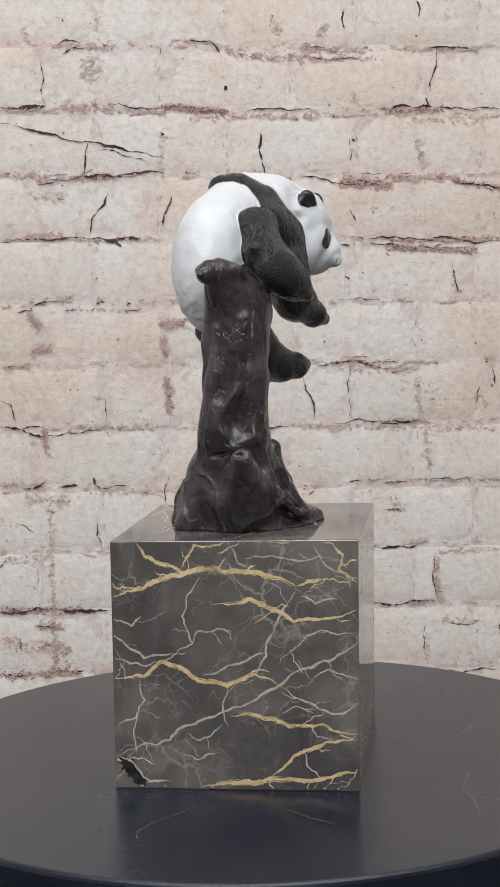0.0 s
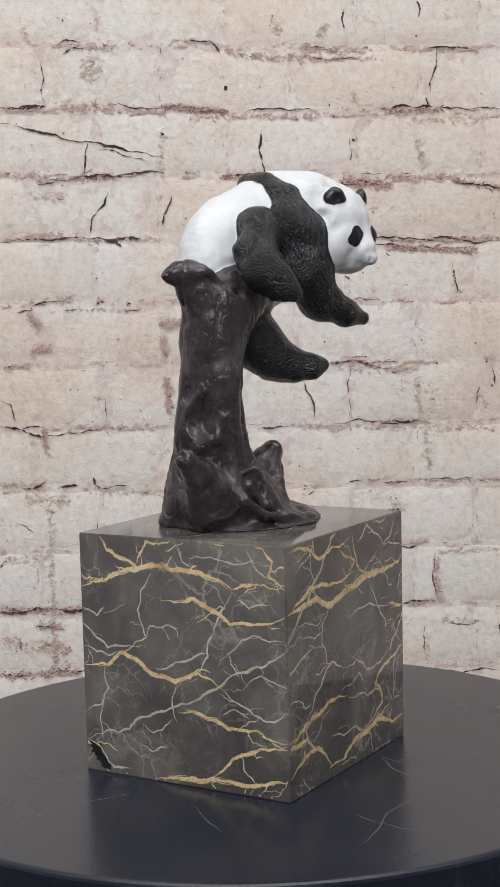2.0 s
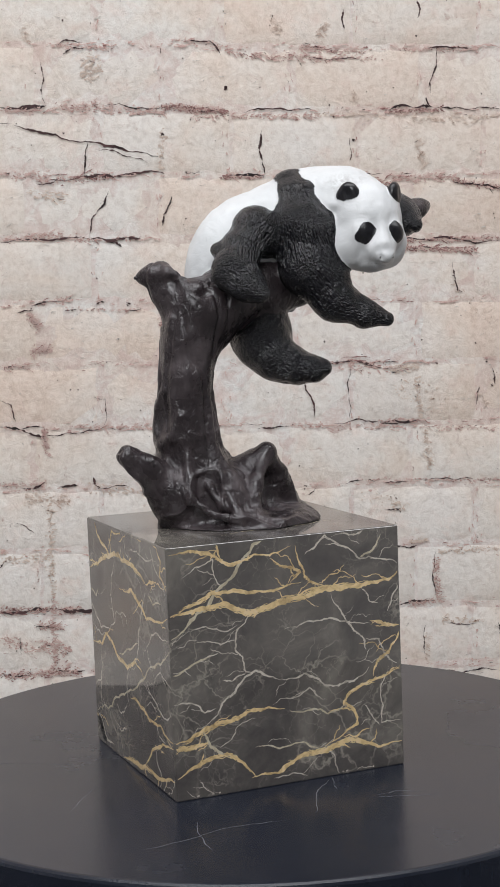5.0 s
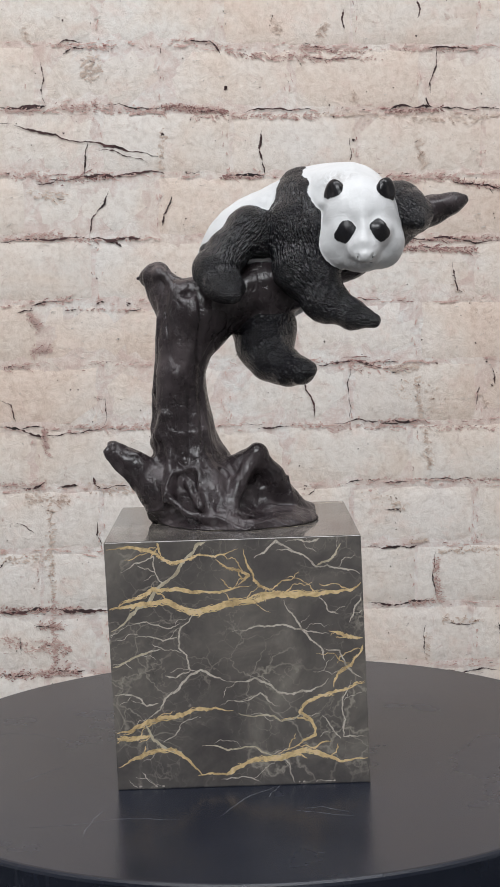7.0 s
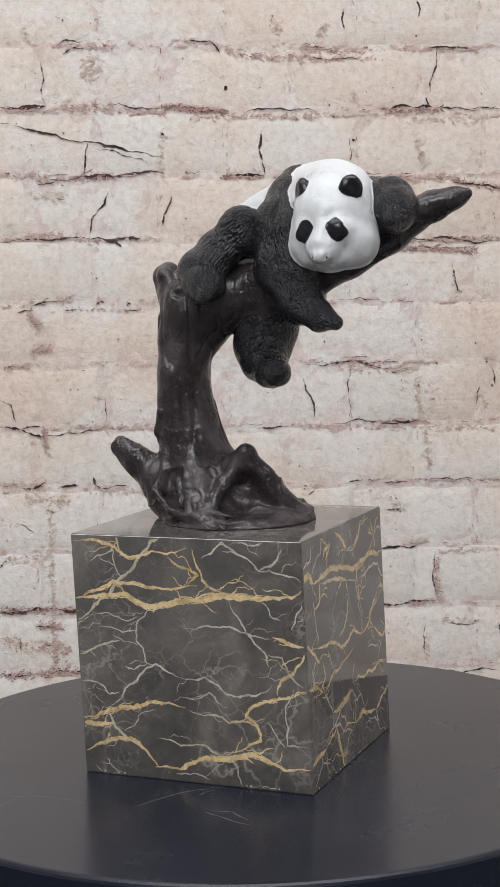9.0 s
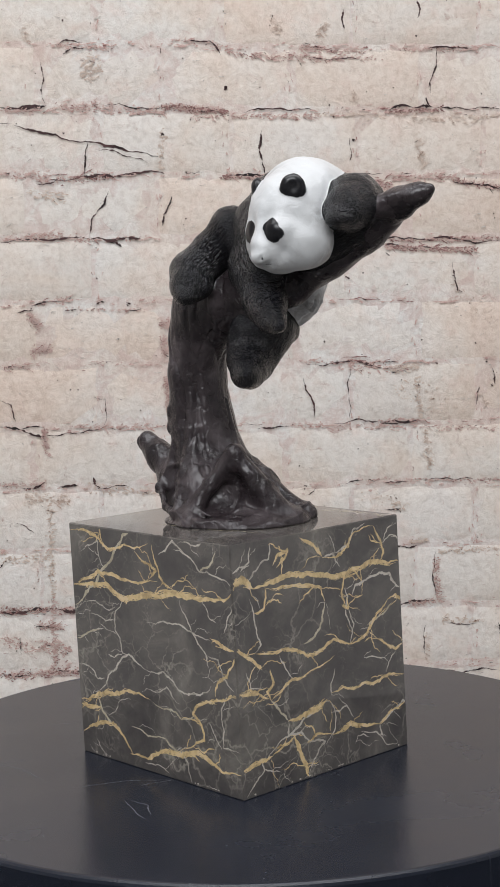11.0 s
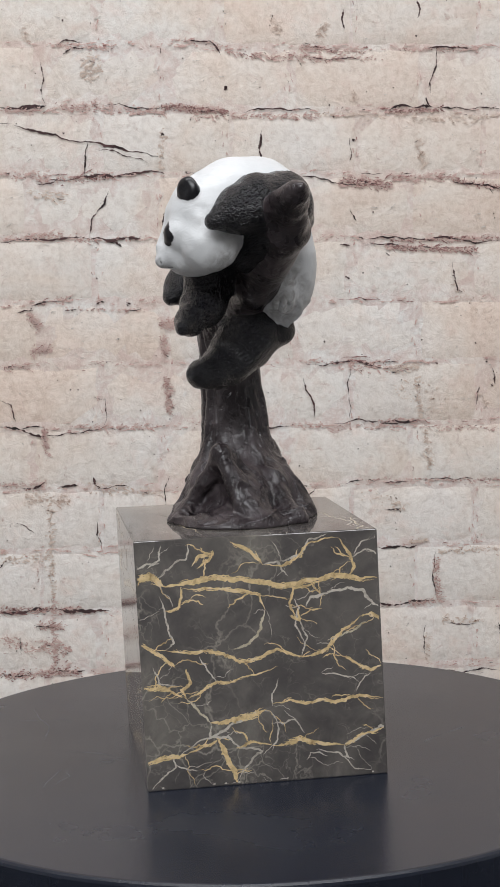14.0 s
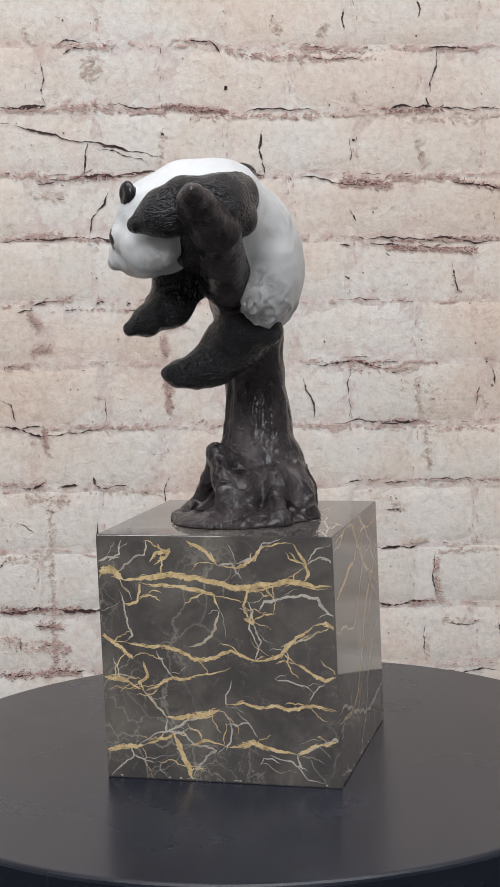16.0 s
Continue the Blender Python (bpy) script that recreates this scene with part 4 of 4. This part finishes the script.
crack(3.0, (-248, 191), (-225, 191), (-201, 193))
crack(2.2, (-83, 190), (-57, 192), (-16, 190))
crack(1.2, (-144, 194), (-109, 190), (-80, 190))
crack(1.0, (2, 186), (43, 190), (79, 189))
crack(2.0, (150, 189), (186, 192), (201, 192))
crack(1.2, (201, 192), (234, 190), (272, 192))
crack(1.6, (-206, 237), (-204, 225), (-206, 211), (-203, 196))
crack(1.2, (-194, 253), (-182, 259), (-163, 257))
crack(2.0, (-183, 245), (-175, 251), (-162, 251))
crack(1.2, (-62, 259), (-33, 259), (-21, 244))
crack(1.2, (61, 255), (85, 252), (103, 249))
crack(1.2, (70, 242), (97, 241), (126, 243))
crack(1.6, (192, 253), (210, 254), (244, 251))
crack(1.4, (204, 250), (201, 227), (198, 206))
crack(1.8, (193, 204), (195, 196), (199, 192))
crack(1.8, (106, 292), (105, 281), (108, 271))
crack(1.4, (183, 302), (187, 293), (184, 283))
crack(1.8, (-249, 175), (-203, 165), (-162, 157), (-122, 148), (-87, 141))
crack(1.2, (-151, 148), (-122, 142), (-97, 135))
crack(1.4, (-159, 156), (-162, 139), (-164, 123))
crack(2.6, (-198, 118), (-163, 121), (-134, 120), (-81, 124))
crack(1.4, (-213, 114), (-186, 118))
crack(1.8, (21, 168), (18, 150), (21, 136), (23, 123))
crack(2.0, (-16, 121), (7, 123), (25, 121))
crack(1.2, (61, 119), (90, 117), (102, 113))
crack(1.6, (102, 113), (126, 115), (144, 113))
crack(1.6, (113, 86), (120, 75))
crack(1.0, (113, 160), (115, 145), (113, 136))
crack(1.8, (222, 115), (246, 112), (273, 107))
crack(1.5, (-139, 106), (-143, 93), (-155, 80), (-159, 59))
crack(1.8, (-74, 102), (-76, 92), (-82, 82), (-83, 70))
crack(1.6, (-252, 54), (-217, 57), (-182, 58), (-158, 58))
crack(2.2, (-158, 58), (-126, 57), (-105, 56))
crack(2.2, (-142, 55), (-132, 53), (-126, 48))
crack(2.2, (103, 50), (113, 49))
crack(1.4, (126, 51), (156, 50), (186, 46), (223, 47))
crack(1.2, (126, 56), (198, 54), (274, 54))
crack(1.6, (223, 31), (225, 15), (228, -0))
crack(2.0, (227, 2), (233, -1))
crack(1.4, (108, 17), (113, 14))
crack(1.2, (-221, -12), (-206, -8), (-192, -7))
crack(1.4, (-186, -17), (-174, -16))
crack(1.6, (-154, -11), (-143, -8))
crack(1.8, (-122, -9), (-117, -11))
crack(1.0, (-121, -17), (-106, -15))
crack(1.0, (-236, -19), (-218, -16))
crack(1.8, (-249, -76), (-228, -75))
crack(1.6, (66, -75), (102, -74), (126, -74), (167, -72))
crack(1.2, (126, -77), (156, -80))
crack(1.4, (63, -90), (66, -103), (75, -119), (75, -132))
crack(0.9, (114, -80), (112, -110), (113, -134))
crack(1.2, (266, -82), (270, -100))
crack(1.2, (253, -100), (249, -121))
crack(2.4, (-256, -138), (-238, -140), (-215, -148), (-208, -154))
crack(1.4, (-208, -148), (-185, -145), (-150, -141))
crack(1.0, (-255, -110), (-244, -115), (-239, -133))
crack(1.0, (-158, -107), (-146, -110), (-147, -137))
crack(1.4, (14, -144), (29, -143), (48, -141))
crack(1.2, (96, -139), (151, -138), (193, -138))
crack(1.4, (144, -138), (163, -140), (187, -136))
crack(1.6, (-234, -203), (-222, -204), (-210, -197))
crack(1.8, (-195, -202), (-175, -202))
crack(2.0, (-160, -192), (-158, -201), (-152, -205))
crack(1.0, (-152, -205), (-121, -203))
crack(1.2, (108, -204), (126, -200))
crack(1.4, (193, -201), (224, -201), (249, -202))
crack(1.0, (151, -203), (175, -202))
crack(1.2, (-241, -240), (-223, -251))
crack(1.0, (-157, -239), (-157, -254), (-152, -266))
crack(1.2, (-260, -288), (-255, -282))
crack(2.8, (-261, -336), (-237, -336), (-213, -334))
crack(2.8, (-201, -332), (-177, -335), (-144, -335))
crack(1.2, (-225, -350), (-201, -354))
crack(2.0, (132, -272), (163, -273), (188, -271))
crack(1.2, (151, -232), (169, -231))
crack(1.0, (206, -279), (203, -301), (206, -326))
crack(2.0, (132, -333), (157, -336), (175, -334), (206, -333))
crack(1.2, (195, -359), (194, -375), (195, -391))
crack(1.0, (219, -357), (250, -358))
crack(1.4, (275, -358), (277, -371))
crack(1.6, (-262, -402), (-244, -405), (-226, -402))
crack(1.4, (-202, -400), (-172, -400))
crack(1.4, (200, -410), (238, -412), (278, -411))
crack(1.0, (-240, -362), (-239, -377))
crack(1.0, (-79, -192), (-85, -210), (-83, -228))
crack(1.0, (157, -86), (175, -84))
crack(1.0, (78, -206), (68, -215))
pit(-16, 211, 3.3)
pit(-58, 125, 1.8)
pit(-184, 165, 1.8)
pit(-121, -12, 2.1)
pit(187, -99, 2.1)
pit(248, -55, 1.8)
pit(206, -76, 2.4)
pit(86, -52, 1.5)
pit(126, -66, 1.2)
pit(266, -100, 2.4)
pit(157, -294, 1.5)
pit(163, -220, 1.8)
pit(96, 182, 1.8)
pit(159, 212, 1.2)
pit(252, 206, 1.2)
pit(-82, 164, 2.7)
pit(-183, 279, 1.5)
pit(-18, 289, 1.2)
pit(183, 265, 1.8)
pit(-224, -310, 1.2)
pit(-131, -47, 1.5)
pit(-221, -15, 1.5)
pit(260, -75, 1.8)
pit(117, 158, 2.4)
pit(45, -2, 1.2)
pit(190, -51, 1.2)
def joint_strokes(count, seed, wmin, wmax, reach=5.0, flat=0.8):
    """Short broken strokes that follow the joints."""
    rng = random.Random(seed)
    for k in range(count):
        row = rng.randint(-1, 11)
        z = (TOP_LINE - COURSE * row) * 1000 + rng.gauss(0, 2.0)
        x = rng.uniform(-290, 300)
        if rng.random() < flat:
            n = rng.expovariate(1 / reach) + 1.5
            pts = ((x, z), (x + n, z + rng.uniform(-2, 2)))
        else:
            col = round((x - (-17.5 if row % 2 else 49.5)) / (BRICK_LEN * 1000)) + 0.5
            x = (-17.5 if row % 2 else 49.5) + col * BRICK_LEN * 1000 + rng.gauss(0, 3)
            z += rng.uniform(0, 60)
            pts = ((x, z), (x + rng.uniform(-2, 2), z + rng.uniform(2, 7)))
        crack(rng.uniform(wmin, wmax), *pts)


def wall_marks(name, mat, label):
    me = bpy.data.meshes.new(name)
    me.from_pydata(wall_store[0], [], wall_store[1])
    me.materials.append(mat)
    ob = new(name, me)
    ob.parent = wall
    tagged(ob, label, kind="stuff")
    wall_store[0].clear()
    wall_store[1].clear()


rubbed = {"r": [], "o": [], "d": []}


def rub(tone, count, spread, start, end):
    """A rubbed stretch of wall, in millimetres: flecks of clay thrown along a line."""
    rubbed[tone].append((count, spread, start, end))


rub("r", 60, 4, (14, 244), (81, 242))
rub("r", 60, 4, (61, 252), (126, 248))
rub("r", 25, 2, (67, 241), (149, 241))
rub("r", 40, 2, (161, 251), (245, 251))
rub("r", 30, 3, (-189, 254), (-131, 251))
rub("o", 60, 14, (-166, 231), (-146, 231))
rub("r", 20, 2, (-73, 259), (-29, 258))
rub("r", 20, 4, (-29, 254), (14, 243))
rub("r", 30, 2, (-248, 187), (-202, 188))
rub("r", 60, 6, (-196, 192), (-132, 191))
rub("r", 40, 4, (-129, 189), (-80, 187))
rub("d", 90, 3, (-83, 193), (-18, 187))
rub("r", 80, 3, (-51, 182), (78, 182))
rub("o", 40, 4, (78, 185), (150, 183))
rub("d", 50, 2, (150, 187), (209, 190))
rub("o", 70, 5, (155, 182), (272, 181))
rub("r", 25, 3, (-250, 123), (-203, 122))
rub("d", 50, 4, (-215, 117), (-133, 120))
rub("o", 30, 6, (-221, 104), (-186, 99))
rub("d", 40, 2, (-22, 120), (19, 121))
rub("d", 100, 6, (102, 116), (156, 112))
rub("r", 60, 4, (156, 118), (222, 120))
rub("d", 50, 3, (222, 116), (273, 109))
rub("d", 60, 2, (156, 54), (273, 56))
rub("d", 120, 3, (150, 47), (246, 43))
rub("r", 50, 5, (-251, 56), (-187, 61))
rub("r", 30, 2, (-187, 56), (-105, 56))
rub("o", 10, 7, (-223, 265), (-223, 265))
rub("o", 20, 5, (31, 283), (37, 266))
rub("o", 20, 5, (78, 266), (87, 275))
rub("o", 30, 4, (-83, 168), (-86, 127))
rub("o", 40, 6, (182, 162), (189, 133))
rub("o", 15, 3, (114, 214), (117, 197))
rub("r", 40, 5, (-224, -23), (-215, -35))
rub("r", 40, 4, (-222, -59), (-204, -57))
rub("r", 60, 5, (-89, -33), (-62, -30))
rub("r", 40, 4, (-86, -48), (-83, -65))
rub("r", 70, 4, (-82, -89), (-80, -125))
rub("r", 20, 3, (-253, -14), (-182, -5))
rub("r", 20, 2, (-188, -16), (-100, -18))
rub("r", 15, 3, (-254, -76), (-225, -75))
rub("r", 50, 6, (-212, -141), (-209, -165))
rub("r", 40, 2, (-185, -139), (-84, -140))
rub("r", 30, 4, (-257, -199), (-210, -198))
rub("o", 60, 6, (-168, -203), (-85, -210))
rub("o", 60, 7, (-234, -213), (-186, -217))
rub("o", 75, 6, (-207, -225), (-206, -322))
rub("r", 50, 6, (-206, -322), (-205, -396))
rub("o", 40, 6, (-259, -279), (-211, -277))
rub("d", 70, 3, (-260, -333), (-177, -333))
rub("r", 40, 4, (-225, -351), (-195, -351))
rub("d", 90, 5, (-262, -404), (-178, -400))
rub("r", 50, 9, (-219, -371), (-189, -378))
rub("r", 30, 9, (-261, -364), (-225, -377))
rub("r", 40, 4, (101, -79), (174, -80))
rub("o", 40, 5, (156, -83), (186, -80))
rub("o", 40, 4, (183, -92), (187, -135))
rub("r", 60, 3, (101, -142), (275, -147))
rub("r", 30, 2, (144, -137), (193, -136))
rub("o", 50, 4, (193, -147), (198, -189))
rub("o", 30, 12, (162, -104), (235, -123))
rub("r", 40, 2, (126, -200), (275, -202))
rub("o", 20, 2, (175, -267), (193, -267))
rub("o", 50, 3, (206, -279), (276, -277))
rub("r", 50, 4, (204, -285), (207, -331))
rub("r", 25, 2, (175, -334), (212, -333))
rub("o", 30, 4, (212, -353), (256, -356))
rub("o", 15, 2, (195, -368), (197, -400))
rub("r", 20, 2, (65, -73), (162, -74))
rub("o", 20, 12, (222, 8), (265, -27))
rub("o", 15, 6, (247, -99), (260, -123))
rub("o", 25, 9, (126, -213), (175, -232))
rub("r", 20, 4, (42, 57), (162, 53))
rub("r", 15, 3, (-60, -134), (-6, -141))
rub("r", 15, 3, (53, -139), (101, -146))


def flecks(count, spread, start, end, share, wmin, wmax, rng):
    dx, dz = end[0] - start[0], end[1] - start[1]
    lie = math.atan2(dz, dx) if abs(dx) > abs(dz) else rng.uniform(-0.5, 0.5)
    for k in range(int(count * share)):
        t = rng.random()
        x, z = start[0] + dx * t + rng.gauss(0, 1.5), start[1] + dz * t + rng.gauss(0, spread * 0.5)
        reach, turn = min(9.0, 0.9 + rng.expovariate(1 / 2.2)), lie + rng.gauss(0, 0.45)
        bend = (x + reach * 0.5 * math.cos(turn) + rng.uniform(-0.5, 0.5), z + reach * 0.5 * math.sin(turn) + rng.uniform(-0.5, 0.5))
        crack(rng.uniform(wmin, wmax), (x, z), bend, (x + reach * math.cos(turn), z + reach * math.sin(turn)))


joint_strokes(60, 21, 0.4, 1.0)
speck_rng = random.Random(31)
for k in range(150):
    pit(speck_rng.uniform(-290, 300), speck_rng.uniform(-450, 320), speck_rng.uniform(0.5, 1.4))
for stretch in rubbed["d"] + rubbed["r"] + rubbed["o"]:
    flecks(*stretch, 0.10 if stretch in rubbed["d"] else 0.05, 0.3, 0.9, speck_rng)
wall_marks("cracking", M_CRACK, "dark cracks and chipped joints in the limewash")
joint_strokes(1500, 22, 0.4, 1.6)
for stretch in rubbed["r"]:
    flecks(*stretch, 1.9, 0.4, 1.7, speck_rng)
for stretch in rubbed["d"]:
    flecks(*stretch, 1.2, 0.5, 2.0, speck_rng)
wall_marks("chipping", M_CLAY, "rubbed pink clay showing along the joints")
# darker umber strokes along the joints and the rubbed stretches
joint_strokes(60, 23, 0.5, 1.3, 14.0, 0.9)
for stretch in rubbed["d"]:
    flecks(*stretch, 1.1, 0.4, 1.6, speck_rng)
for stretch in rubbed["r"]:
    flecks(*stretch, 0.35, 0.3, 1.0, speck_rng)
wall_marks("joint_dirt", M_UMBER, "umber lines along the open joints")
for stretch in rubbed["o"]:
    flecks(*stretch, 1.7, 0.4, 1.6, speck_rng)
wall_marks("buff_rubbing", M_BUFF, "buff and ochre brick rubbed bare of limewash")
rind_rng = random.Random(77)
for k in range(700):
    x, z = rind_rng.uniform(-290, 300), rind_rng.uniform(-450, 320)
    flecks(1, 1.0, (x, z), (x + 3, z + rind_rng.uniform(-1, 1)), 1.0, 0.3, 1.1, rind_rng)
wall_marks("limewash_scuffs", M_SCUFF, "small grey and buff scuffs over the limewash")


def brick_mesh(length, seed):
    """A worn brick face swelling out of the flush mortar, with crumbled edges."""
    rng = random.Random(seed)
    half, h, nx, nz = length / 2, COURSE / 2 - 0.0014, 13, 7
    bm = bmesh.new()
    grid = []
    for i in range(nx):
        for j in range(nz):
            x, z = -half + 2 * half * i / (nx - 1), -h + 2 * h * j / (nz - 1)
            rim = i in (0, nx - 1) or j in (0, nz - 1)
            near = i in (1, nx - 2) or j in (1, nz - 2)
            if near and not rim:
                x = math.copysign(half - rng.uniform(0.0015, 0.005), x) if i in (1, nx - 2) else x
                z = math.copysign(h - rng.uniform(0.0015, 0.0055), z) if j in (1, nz - 2) else z
            y = rng.uniform(0.0004, 0.0012) if rim else rng.uniform(-0.0006, -0.0001) if near else rng.uniform(-0.0010, -0.0005)
            grid.append(bm.verts.new((x, y, z)))
    for i in range(nx - 1):
        for j in range(nz - 1):
            k = i * nz + j
            bm.faces.new((grid[k], grid[k + nz], grid[k + nz + 1], grid[k + 1]))
    me = bpy.data.meshes.new("brick")
    bm.to_mesh(me)
    bm.free()
    me.materials.append(M_BRICK)
    me.shade_smooth()
    return me


brick_kinds = [brick_mesh(BRICK_LEN - 0.0008, k) for k in range(9)]
brick_rng = random.Random(3)
for row in range(-2, 13):
    z = TOP_LINE - COURSE * (row - 0.5)
    shift = (-0.0175 if row % 2 else 0.0495) + brick_rng.uniform(-0.006, 0.006)
    for col in range(-7, 9):
        ob = new("brick", brick_kinds[brick_rng.randrange(9)])
        ob.parent = wall
        ob.matrix_basis = pose(shift + col * BRICK_LEN, brick_rng.uniform(-0.0003, 0.0006), z, 0, brick_rng.uniform(-0.4, 0.4), 0)


def motions():
    times = [0.0, 0.1, 0.2] + [0.5 * k for k in range(1, 32)] + [15.8, 15.9, 16.0]
    for thing, x, y in ((table_disc, 0.0019, 0.0054), (pedestal, 0.0, 0.0), (statue, 0.0, 0.0)):
        walk(thing, [(t, pose(x, y, 0, 0, 0, TURN_RATE * (t - FACE_ON))) for t in times])


motions()
